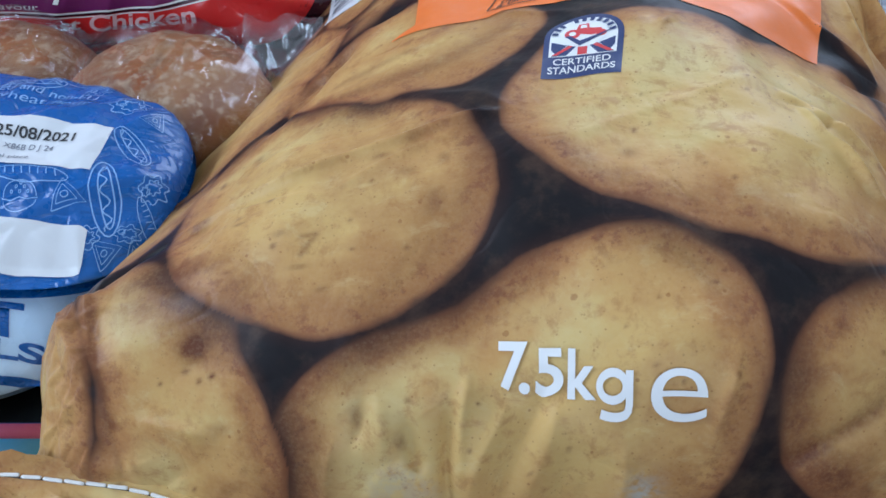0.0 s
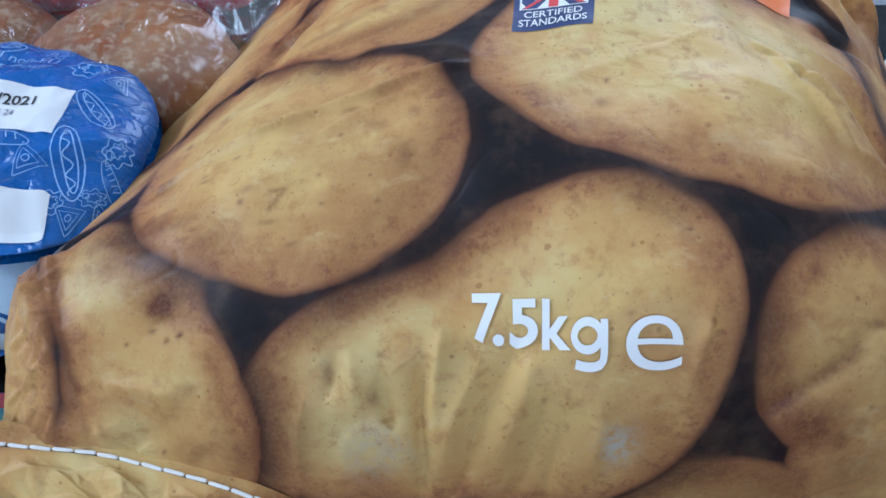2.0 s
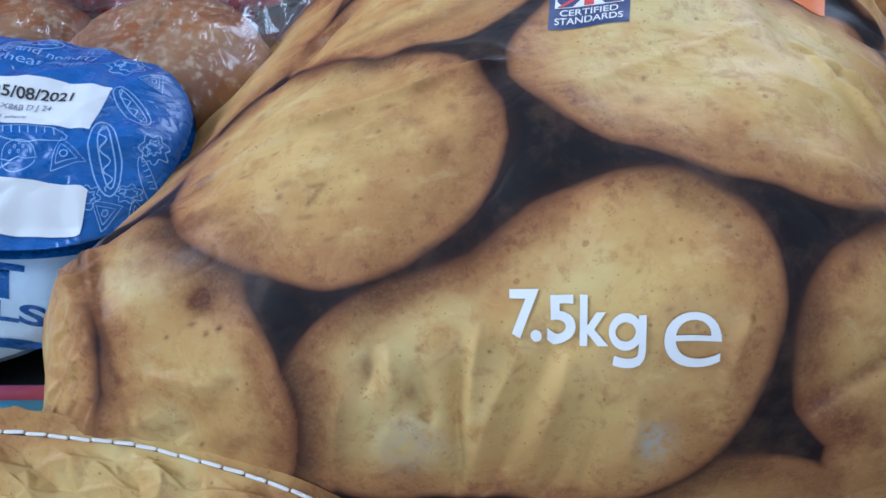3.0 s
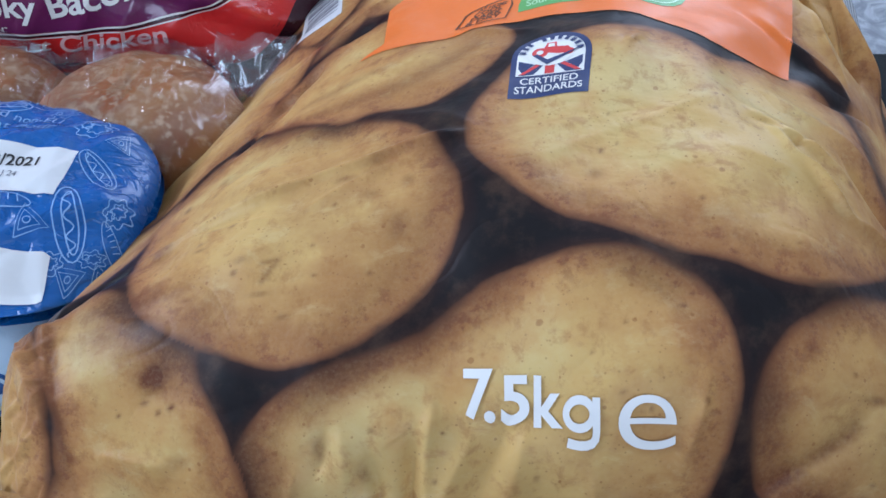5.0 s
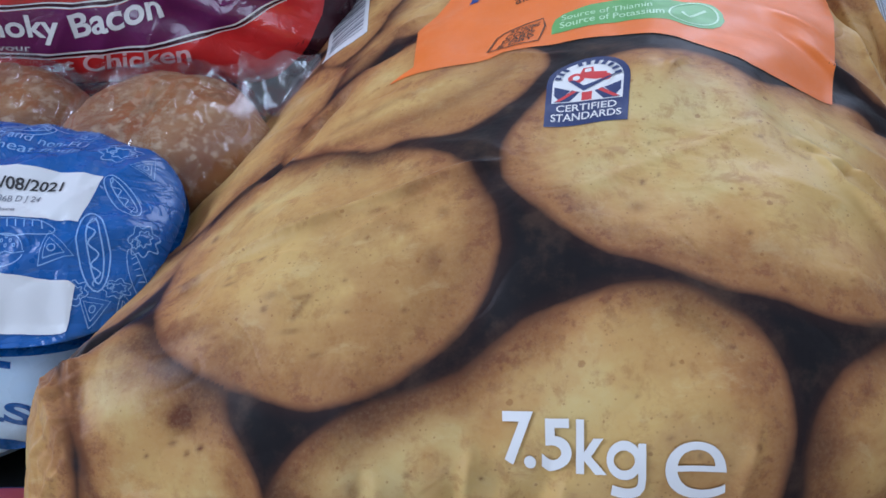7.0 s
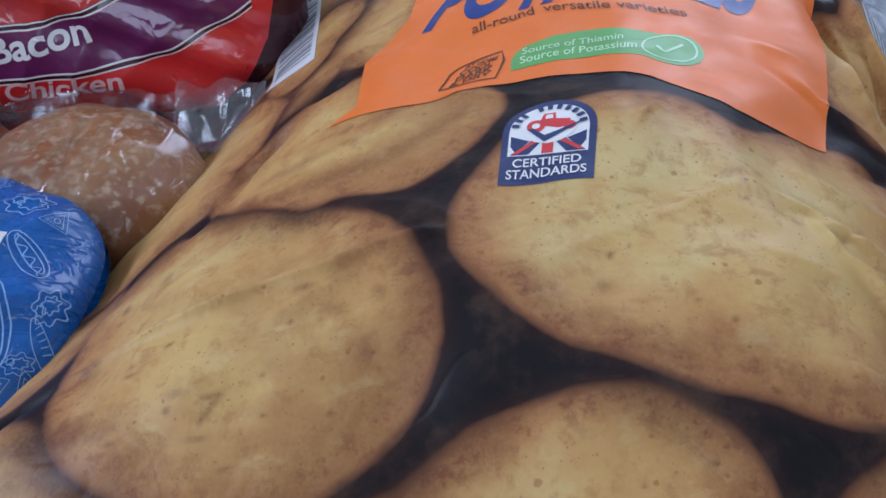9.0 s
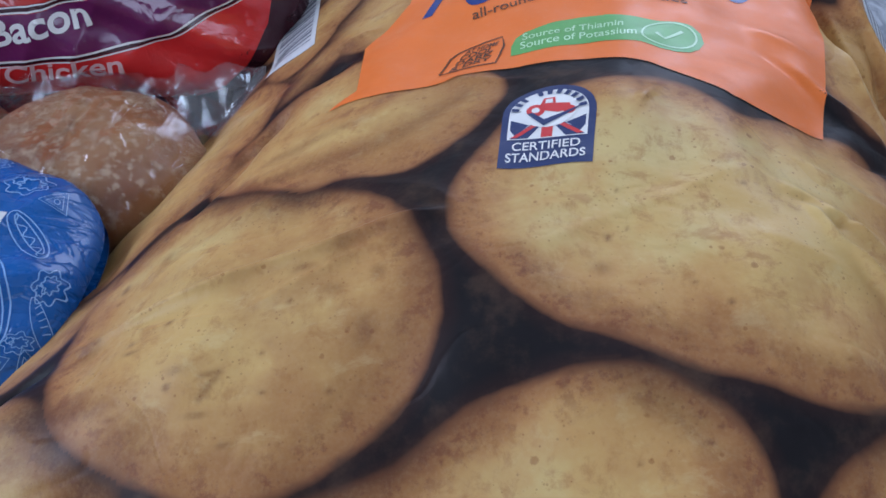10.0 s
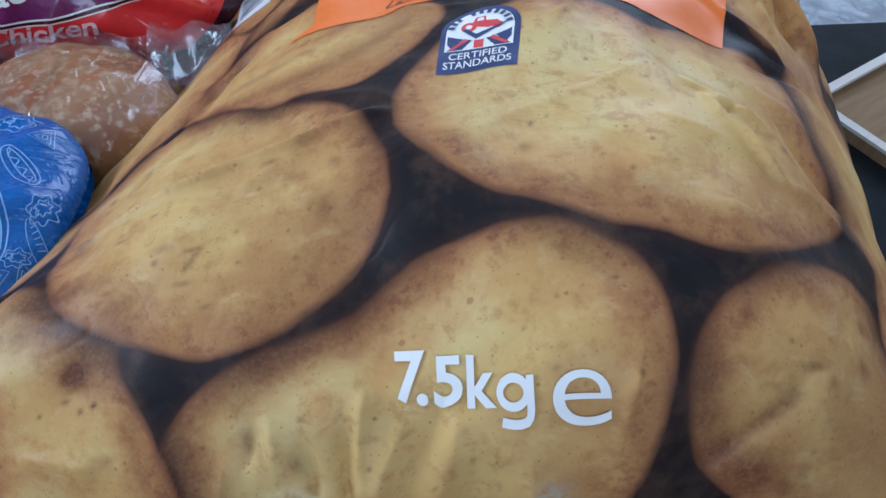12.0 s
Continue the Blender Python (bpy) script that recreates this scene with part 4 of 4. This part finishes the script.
for k in range(6):
    laid("side_stripe", polygon([(0.08 + 0.15 * k, 0.02), (0.15 + 0.15 * k, 0.02), (0.15 + 0.15 * k, 0.98), (0.08 + 0.15 * k, 0.98)]), code2, BAG, 0.0005, GREY_INK, side)


# the sewn end: a crumpled strip of paper beyond a row of stitches
def seam(x):
    """The sewn line across the sack's lower end."""
    return 0.1465 - 0.09 * (x + 0.172) - 0.0030 * np.log1p(np.exp((x + 0.118) / 0.012)), 0.0560 - 0.0040 * np.log1p(np.exp((x + 0.052) / 0.006))


def flap_point(x, w):
    y, z = seam(x)
    near = np.clip(np.abs(w) / 0.012, 0, 1) ** 1.5
    fold = 0.015 * (folded(x + 0.012 * np.sin(90 * w + 30 * x), 0.6 * w, 62, 0.3) - 0.60) + 0.0036 * (folded(x, w, 210, 1.2) - 0.6)
    lift = np.where(w > 0, -0.30 * w - 5.0 * w * w, -1.05 * w / (1 + np.exp((x + 0.128) / 0.007)))
    near = np.where(w > 0, near, near / (1 + np.exp((x + 0.128) / 0.007)))
    return x, y - 0.80 * w + 0.3 * fold * near, np.maximum(0.002, z + lift + fold * near)


FLAP = Surface(flap_point, (0, -0.5, 1))
xs, ws = np.linspace(-0.240, 0.060, 420), np.linspace(-0.007, 0.046, 110)
flap = sheet("sewn_end", np.stack(flap_point(*np.meshgrid(xs, ws)), -1), POTATO, sack, "crumpled sewn paper end")
gx, gw = np.meshgrid(xs, ws)
print_fields(flap.data, gx.ravel(), (0.150 - 0.5 * gw).ravel())
flap.data.attributes["shade"].data.foreach_set("value", np.zeros(gx.size, dtype=np.float32))
flap.data.attributes["tone"].data.foreach_set("value", np.full(gx.size, 0.3, dtype=np.float32))
spread_again = flap.data.attributes["edge"]
spread_again.data.foreach_set("value", (0.026 + 0.018 * np.sin(48 * gx + 60 * gw + 0.6)).astype(np.float32).ravel())
for k in range(31):
    x = -0.228 + 0.0088 * k
    a, b = FLAP(x, 0.0), FLAP(x + 0.0080, 0.0005 * math.sin(5 * k))
    d = b[0] - a[0]
    bm = bmesh.new()
    bmesh.ops.create_cube(bm, size=1)
    bmesh.ops.bevel(bm, geom=bm.edges[:], offset=0.16, segments=2, affect="EDGES", profile=0.5)
    m = Matrix.Translation((a[0] + b[0]) / 2 + 0.0006 * a[1]) @ d.to_track_quat("Z", "Y").to_matrix().to_4x4() @ Matrix.Diagonal((0.0014, 0.0009, d.length, 1))
    bmesh.ops.transform(bm, matrix=m, verts=bm.verts)
    part("stitch", bm, THREAD, sack)


# black stroke as painted shade under and between the stitches
laid("seam_shadow_line", stroke([(x, 0.0006) for x in np.linspace(-0.228, 0.05, 60)], 0.0007), straight, FLAP, 0.0003, BLACK, sack, "dark line painted as shade along the seam")


# ---- packs of bread rolls ----
def pillow_z(x, y, cx, cy, a, b, low, high, turn, p=3.2, wrinkle=0.0022, seed=0.0, power=0.5, facets=0.0, front=-9.0):
    """Height of a plump wrapped pack over the mat."""
    c, s = math.cos(turn), math.sin(turn)
    u, w = ((x - cx) * c + (y - cy) * s) / a, (-(x - cx) * s + (y - cy) * c) / b
    edge = np.clip(1 - np.abs(u) ** (1.25 * p) - np.abs(w) ** p, 0, 1) ** power
    crumple = 2 * np.abs(np.sin(45 * x + 38 * y + 1.5 * np.sin(40 * y + seed))) - 1 + 0.7 * np.sin(170 * y - 110 * x + seed + 2 * np.sin(70 * x)) + 0.5 * np.sin(260 * x + 130 * y + 2 * np.sin(90 * y))
    low_side = 0.0028 * np.log1p(np.exp(np.clip((front - y) / 0.0028, -50, 50)))
    high = high - np.minimum(0.62 * low_side, 0.022)
    crumple = 0.6 * crumple + facets * (folded(x, y, 46, 0.7 + seed) - 0.66)
    return low + (high - low) * edge + wrinkle * 0.5 * crumple * np.clip(edge * 2, 0, 1)


def pack_body(name, shape, low, material, parent, label="", n=200):
    cx, cy, a, b, turn = shape["cx"], shape["cy"], shape["a"], shape["b"], shape["turn"]
    t = np.sin(np.linspace(-1, 1, n) * math.pi / 2)
    u, w = np.meshgrid(t, t)
    p = shape["p"]
    goal, least, most = np.maximum(np.abs(u), np.abs(w)) ** p, 0 * u, 0 * u + 1
    for _ in range(24):
        k = (least + most) / 2
        over = np.abs(u * k) ** (1.25 * p) + np.abs(w * k) ** p > goal
        least, most = np.where(over, least, k), np.where(over, k, most)
    u, w = u * k * a, w * k * b
    x, y = cx + u * math.cos(turn) - w * math.sin(turn), cy + u * math.sin(turn) + w * math.cos(turn)
    top = np.stack([x, y, pillow_z(x, y, **shape)], -1)
    under = top.copy()
    under[..., 2] = low - 0.25 * (top[..., 2] - low) - 0.0002
    body = sheet(name, top, material, parent, label)
    sheet("underside", under[:, ::-1], material, parent)
    return body


BLUE = dict(cx=-0.283, cy=0.316, a=0.150, b=0.069, low=0.057, high=0.083, turn=radians(-8), p=3.3, wrinkle=0.0026, seed=1.0, power=0.34, facets=6.0, front=0.284)
blue_pack = thing("bread_roll_pack", "blue printed film pack of bread rolls lying on another pack", "bread pack")
pack_body("film", BLUE, 0.052, PACK_BLUE, blue_pack, "glossy blue film with white drawings")


def blue_point(x, y):
    return x, y, pillow_z(x, y, **BLUE)


BLUE_TOP = Surface(blue_point, (0, -0.2, 1))
date_label = corners((-0.2360, 0.2957), (-0.1707, 0.2920), (-0.1669, 0.3229), (-0.2420, 0.3300))
dated = laid("date_label", polygon([(0, 0), (1, 0), (1, 1), (0, 1)]), date_label, BLUE_TOP, 0.0005, LABEL, blue_pack, "white date label")
laid("date_lettering", letters("25/08/2021", 0.02), lambda x, y: date_label(0.23 + 0.55 * x, 0.60 + 0.18 * y), BLUE_TOP, 0.0008, BLACK, dated, "black date print")
laid("code_lettering", letters("X86B D J 24", 0.004), lambda x, y: date_label(0.30 + 0.36 * x, 0.36 + 0.12 * y), BLUE_TOP, 0.0008, GREY_INK, dated)
laid("small_print_lettering", letters("in a cool place", 0.01), lambda x, y: date_label(0.08 + 0.44 * x, 0.13 + 0.08 * y), BLUE_TOP, 0.0008, GREY_INK, dated)
blank = corners((-0.240, 0.2440), (-0.1700, 0.2440), (-0.1679, 0.2650), (-0.240, 0.2720))
laid("blank_label", polygon([(0.03, 0), (0.97, 0), (1, 0.04), (1, 0.94), (0.96, 1), (0.2, 1), (0, 1), (0, 0.03)]), blank, BLUE_TOP, 0.0006, LABEL, blue_pack, "blank white label")
for line, at in (("EU and non-EU", 0.3480), ("wheat flour", 0.3400)):
    laid("pack_lettering", letters(line, 0.0), corners((-0.235, at + 0.004), (-0.1830, at - 0.003), (-0.1820, at + 0.002), (-0.235, at + 0.010)), BLUE_TOP, 0.0004, DOODLE, blue_pack)


def doodle(name, lines, cx, cy, size, turn):
    c, s = math.cos(turn), math.sin(turn)
    for points in lines:
        laid(name, stroke(points, 0.055), lambda x, y: (cx + size * (x * c - y * s), cy + size * (x * s + y * c)), BLUE_TOP, 0.0004, DOODLE, blue_pack)


def oval(cx, cy, rx, ry, a0=0.0, a1=2 * math.pi, n=22, wave=0.0):
    return [(cx + rx * (1 + wave * math.sin(7 * a)) * math.cos(a), cy + ry * (1 + wave * math.sin(7 * a)) * math.sin(a)) for a in np.linspace(a0, a1, n)]


HOTDOG = [oval(0, 0, 1.5, 0.55), [(x, 0.16 * math.sin(9 * x)) for x in np.linspace(-1.3, 1.3, 24)], oval(0, 0.06, 1.25, 0.26)]
BURGER = [oval(0, 0.1, 1.0, 0.9, 0, math.pi), [(-1.1, 0.05), (-0.5, -0.1), (0, 0.05), (0.5, -0.1), (1.1, 0.05)], oval(0, -0.1, 1.0, 0.6, math.pi, 2 * math.pi)] + [oval(x, y, 0.07, 0.10, n=8) for x, y in ((-0.5, 0.35), (0, 0.35), (0.5, 0.35), (-0.25, 0.62), (0.25, 0.62), (0, 0.85))]
WEDGE = [[(-0.9, -0.7), (0.9, -0.5), (-0.2, 0.9), (-0.9, -0.7)], [(-0.6, -0.45), (0.5, -0.35), (-0.2, 0.5), (-0.6, -0.45)], oval(-0.1, -0.1, 0.2, 0.15, n=10)]
LEAF = [oval(0, 0, 0.9, 0.6, wave=0.16, n=44), oval(0.1, 0, 0.5, 0.3, wave=0.2, n=36), oval(-0.4, 0.2, 0.25, 0.2, wave=0.2, n=30)]
LOAF = [oval(0, 0, 1.8, 0.45), *[[(x, 0.36), (x + 0.16, -0.05)] for x in np.linspace(-1.3, 1.1, 7)]]
for kind, cx, cy, size, turn in ((LEAF, -0.1640, 0.3420, 0.0105, 0.1), (HOTDOG, -0.1560, 0.3120, 0.0100, -0.9), (HOTDOG, -0.1620, 0.2800, 0.0125, -1.35), (WEDGE, -0.1790, 0.2790, 0.0090, 0.2),
                                 (BURGER, -0.2010, 0.2765, 0.0080, 0.0), (LOAF, -0.1980, 0.2880, 0.0100, -0.06), (LEAF, -0.1690, 0.2600, 0.0075, 0.6), (HOTDOG, -0.2180, 0.3590, 0.0105, 0.1),
                                 (WEDGE, -0.1600, 0.2560, 0.0080, 0.8), (LOAF, -0.1960, 0.3640, 0.0080, -0.1), (WEDGE, -0.2230, 0.2780, 0.0070, 2.4), (LEAF, -0.1420, 0.2880, 0.0080, 1.2),
                                 (WEDGE, -0.1450, 0.2560, 0.0080, 0.2), (LEAF, -0.1840, 0.3560, 0.0070, 0.4), (WEDGE, -0.1500, 0.3330, 0.0070, 1.6), (LOAF, -0.1430, 0.2720, 0.0065, -1.2), (LEAF, -0.1500, 0.2640, 0.0060, 0.3)):
    doodle("food_drawing", kind, cx, cy, size, turn)

PALE = dict(cx=-0.300, cy=0.302, a=0.144, b=0.106, low=0.018, high=0.060, turn=radians(-1), p=2.6, wrinkle=0.0012, seed=4.0, power=0.75)
pale_pack = thing("bread_roll_pack", "pale blue film pack of soft rolls under the blue pack", "bread pack")
pack_body("film", PALE, 0.016, PACK_PALE, pale_pack, "pale blue film with dark blue lettering")


def pale_point(x, y):
    return x, y, pillow_z(x, y, **PALE)


PALE_TOP = Surface(pale_point, (0, -0.4, 1))
laid("pack_lettering", letters("SOFT", 0.03), corners((-0.2620, 0.2240), (-0.1995, 0.2262), (-0.2007, 0.2400), (-0.2620, 0.2380)), PALE_TOP, 0.0004, PACK_BLUE, pale_pack, "large blue lettering")
laid("pack_lettering", letters("ROLLS", 0.03), corners((-0.2600, 0.2140), (-0.1906, 0.2180), (-0.1906, 0.2250), (-0.2600, 0.2215)), PALE_TOP, 0.0004, PACK_BLUE, pale_pack, "large blue lettering")
laid("pack_band", stroke([(x, 0.2090 + 0.12 * (x + 0.21)) for x in np.linspace(-0.36, -0.186, 40)], 0.0030), straight, PALE_TOP, 0.0004, PACK_BLUE, pale_pack, "blue edge band")

# ---- the low carton in front of them ----
carton = thing("food_carton", "low flat carton printed pink, cyan and dark blue", "carton")
part("carton_body", box_bm(-0.420, 0.030, 0.0, -0.172, 0.192, 0.016, 0.002), DEEP_BLUE, carton)
part("pink_band", box_bm(-0.418, 0.1830, 0.0161, -0.174, 0.1905, 0.0167), PINK_INK, carton, "pink printed band")
part("cyan_band", box_bm(-0.418, 0.1680, 0.0161, -0.174, 0.1828, 0.0167), CYAN_INK, carton, "cyan printed band")
for k in range(5):
    part("script_stroke", stroke([(-0.310 + 0.030 * k + 0.011 * math.cos(a), 0.1570 + 0.006 * math.sin(a)) for a in np.linspace(0.4, 5.2, 18)], 0.0016), WHITE, carton).location = (0, 0, 0.0168)

# ---- buns in clear film ----
def bun(cx, cy, r, high, label):
    n, m = 72, 40
    verts, rel = [], []
    for i in range(m + 1):
        t = i / m
        rad = r * (math.sin(t * math.pi) ** 0.62 if 0 < t < 1 else 0)
        z = high * (0.42 - 0.58 * math.cos((1 - t) * math.pi) * (1 if t < 0.5 else 0.72))
        for j in range(n):
            a = 2 * math.pi * j / n
            lump = 1 + 0.05 * noise.noise((3 * math.cos(a) + cx * 30, 3 * math.sin(a), 2.5 * t)) + 0.02 * noise.noise((7 * math.cos(a), 7 * math.sin(a), 6 * t))
            verts.append((cx + rad * lump * math.cos(a), cy + rad * lump * math.sin(a) * 0.92, max(0.004, z * (0.7 + 0.3 * lump))))
            rel.append(verts[-1][2] / high)
    me = bpy.data.meshes.new("bun")
    me.from_pydata(verts, [], [(i * n + j, i * n + (j + 1) % n, (i + 1) * n + (j + 1) % n, (i + 1) * n + j) for i in range(m) for j in range(n)])
    me.shade_smooth()
    me.materials.append(CRUST)
    spread("height", me, rel)
    return tagged(new("bun", me), label, "bun", "buns in the clear pack")


BUNS = ((-0.166, 0.396, 0.063, 0.064), (-0.272, 0.410, 0.062, 0.062), (-0.390, 0.406, 0.060, 0.060))
for b in BUNS:
    bun(*b, "golden brown crusty bun dusted with flour in clear film")


def film_z(x, y):
    z = 0.006 + 0 * x
    for cx, cy, r, high in BUNS:
        d = np.hypot(x - cx, (y - cy) / 0.92) / (r + 0.010)
        z = np.maximum(z, (high + 0.004) * np.clip(1.02 - np.clip(d, 0, 1.2) ** 4, 0, 1) ** 0.5)
    tail = np.clip((x + 0.118) / 0.03, 0, 1)
    z = np.maximum(z, 0.022 * tail * np.clip((0.50 - y) / 0.03, 0, 1))
    z = np.maximum(z, 0.026 * np.clip((y - 0.438) / 0.042, 0, 1.2) ** 1.3 * np.clip((-0.115 - x) / 0.02, 0, 1))
    wrinkle = 0.0016 * np.sin(120 * x + 40 * y + 3 * np.sin(60 * y)) + 0.0012 * np.sin(230 * x - 150 * y + 2 * np.sin(80 * x)) + 0.0010 * np.abs(np.sin(85 * x + 95 * y))
    return z + wrinkle + 0.002


wrap = thing("film_wrap", "clear shiny plastic film stretched over the buns", "plastic film")
fx, fy = np.meshgrid(np.linspace(-0.48, -0.088, 190), np.linspace(0.318, 0.487, 100))
fy = fy + 0.006 * np.clip((fy - 0.44) / 0.04, 0, 1) * (np.sin(60 * fx) + 0.6 * np.sin(143 * fx + 1))
fz = film_z(fx, fy)
for _ in range(4):
    fz[1:-1, 1:-1] = np.maximum(fz[1:-1, 1:-1], (fz[1:-1, :-2] + fz[1:-1, 2:] + fz[:-2, 1:-1] + fz[2:, 1:-1]) / 4)
film = sheet("film_sheet", np.stack([fx, fy, fz], -1), FILM, wrap, "clear wrinkled film")
film.visible_shadow = False
ex, ey = np.meshgrid(np.linspace(-0.132, -0.080, 44), np.linspace(0.424, 0.482, 50))
tail = sheet("film_end", np.stack([ex, ey, 0.030 + 0.10 * (ey - 0.45) + 0.0022 * np.sin(220 * ex + 90 * ey) + 0.003 * np.sin(110 * ey) + 0.004 * np.abs(np.sin(75 * ex - 60 * ey))], -1), HAZY_FILM, wrap, "gathered hazy end of the film")
tail.visible_shadow = False

# ---- the red multipack behind ----
multipack = thing("crisp_multipack", "glossy red and purple film multipack standing behind the buns", "crisp pack")


def multi_point(x, z):
    s, t = (x + 0.284) / 0.228, (z - 0.095) / 0.096
    plump = np.clip(1 - np.abs(s) ** 5, 0, 1) ** 0.5 * np.clip(1 - np.abs(t) ** np.where(t < 0, 9, 4), 0, 1) ** 0.5
    crumple = 0.0022 * np.sin(58 * x + 120 * z + 2 * np.sin(40 * z + 20 * x)) + 0.0016 * np.abs(np.sin(70 * x - 65 * z + 1.4 * np.sin(30 * x)))
    return x, 0.536 + 0.22 * (z - 0.05) - 0.048 * plump + crumple, z


MULTI = Surface(multi_point, (0, -1, 0.2))
mx, mz = np.meshgrid(np.linspace(-0.511, -0.057, 260), np.linspace(0.0, 0.190, 130))
front = np.stack(multi_point(mx, mz), -1)
sheet("film_front", front, PACK_MAROON, multipack, "dark maroon film margin")
rear = front.copy()
rear[..., 1] = 2 * (0.536 + 0.22 * (front[..., 2] - 0.05)) - front[..., 1] + 0.002
sheet("film_back", rear[:, ::-1], PACK_MAROON, multipack)


def on_multi(xz, lift):
    p, n = MULTI.many(xz[..., 0], xz[..., 1])
    return p + lift * n


def band(name, low, high, lift, material, label=""):
    g = coons(low, high, [low[0], high[0]], [low[-1], high[-1]], 200, 40)
    sheet(name, on_multi(g, lift), material, multipack, label)


band("red_band", [(-0.500, 0.001), (-0.235, 0.002), (-0.140, 0.004), (-0.112, 0.014), (-0.096, 0.026), (-0.080, 0.050), (-0.072, 0.080)], [(-0.500, 0.180), (-0.300, 0.180), (-0.150, 0.180), (-0.082, 0.175), (-0.070, 0.160)], 0.0004, PACK_RED, "bright red film")
PURPLE_LOW = [(-0.500, 0.0365), (-0.300, 0.0367), (-0.261, 0.0371), (-0.2415, 0.0382), (-0.222, 0.0408), (-0.182, 0.0446), (-0.153, 0.0498), (-0.135, 0.0549), (-0.110, 0.0650), (-0.086, 0.0760)]
PURPLE_HIGH = [(-0.500, 0.0655), (-0.290, 0.0660), (-0.251, 0.0676), (-0.214, 0.0668), (-0.203, 0.0686), (-0.194, 0.0715), (-0.179, 0.0753), (-0.150, 0.0850), (-0.110, 0.1000), (-0.086, 0.1100)]


def shifted(points, d):
    return [(x, z + d) for x, z in points]


band("purple_band", PURPLE_LOW, PURPLE_HIGH, 0.0007, PACK_PURPLE, "deep purple film band")
band("dark_line", shifted(PURPLE_LOW, -0.0032), shifted(PURPLE_LOW, -0.0004), 0.0008, PACK_MAROON)
band("white_line", shifted(PURPLE_LOW, -0.0012), shifted(PURPLE_LOW, 0.0000), 0.0010, WHITE)
band("white_line", shifted(PURPLE_LOW, -0.0042), shifted(PURPLE_LOW, -0.0034), 0.0010, WHITE)
band("dark_red_band", shifted(PURPLE_HIGH, 0.0045), shifted(PURPLE_HIGH, 0.050), 0.0007, PACK_DARK_RED, "dark red film band")
band("dark_line", shifted(PURPLE_HIGH, 0.0003), shifted(PURPLE_HIGH, 0.0044), 0.0008, PACK_MAROON)
band("white_line", shifted(PURPLE_HIGH, 0.0004), shifted(PURPLE_HIGH, 0.0014), 0.0010, WHITE)
band("white_line", shifted(PURPLE_HIGH, 0.0034), shifted(PURPLE_HIGH, 0.0042), 0.0010, WHITE)
laid("flavour_lettering", letters("Smoky", 0.022), corners((-0.3130, 0.0488), (-0.2470, 0.0491), (-0.2455, 0.0638), (-0.3110, 0.0636)), MULTI, 0.0012, WHITE, multipack, "white lettering")
laid("flavour_lettering", letters("Bacon", 0.022), corners((-0.2388, 0.0485), (-0.1790, 0.0600), (-0.1800, 0.0750), (-0.2392, 0.0636)), MULTI, 0.0012, WHITE, multipack, "white lettering")
laid("flavour_lettering", letters("Flavour", 0.0), corners((-0.3060, 0.0383), (-0.2709, 0.0386), (-0.2700, 0.0432), (-0.3050, 0.0430)), MULTI, 0.0012, WHITE, multipack)
laid("flavour_lettering", letters("Flavour", 0.0), corners((-0.3200, 0.0740), (-0.2800, 0.0745), (-0.2795, 0.0810), (-0.3200, 0.0805)), MULTI, 0.0012, WHITE, multipack)
laid("flavour_lettering", letters("Roast", 0.022), corners((-0.2950, 0.0190), (-0.2471, 0.0247), (-0.2437, 0.0335), (-0.2910, 0.0290)), MULTI, 0.0012, ROSE, multipack)
laid("flavour_lettering", letters("Chicken", 0.018), corners((-0.2407, 0.0241), (-0.1660, 0.0319), (-0.1660, 0.0425), (-0.2370, 0.0360)), MULTI, 0.0012, ROSE, multipack)

# ---- the card tray beyond the sack ----
tray = thing("card_tray", "shallow brown card tray with pale cut edges on the mat", "card tray")
tray.matrix_world = pose(0.2835, 0.4155, 0, 0, 0, 30.5)
part("tray_base", box_bm(0, -0.26, 0.0, 0.30, 0.0, 0.004), CARD, tray, smooth=False)
part("tray_side", box_bm(0, -0.004, 0.004, 0.30, 0.0, 0.008), CARD, tray, smooth=False)
part("tray_side", box_bm(0, -0.26, 0.004, 0.004, -0.0042, 0.008), CARD, tray, smooth=False)
part("tray_edge", box_bm(0, -0.006, 0.0081, 0.30, 0.0, 0.0105), CARD_EDGE, tray, "pale cut card edge", smooth=False)
part("tray_edge", box_bm(0, -0.26, 0.0081, 0.006, -0.0062, 0.0105), CARD_EDGE, tray, "pale cut card edge", smooth=False)
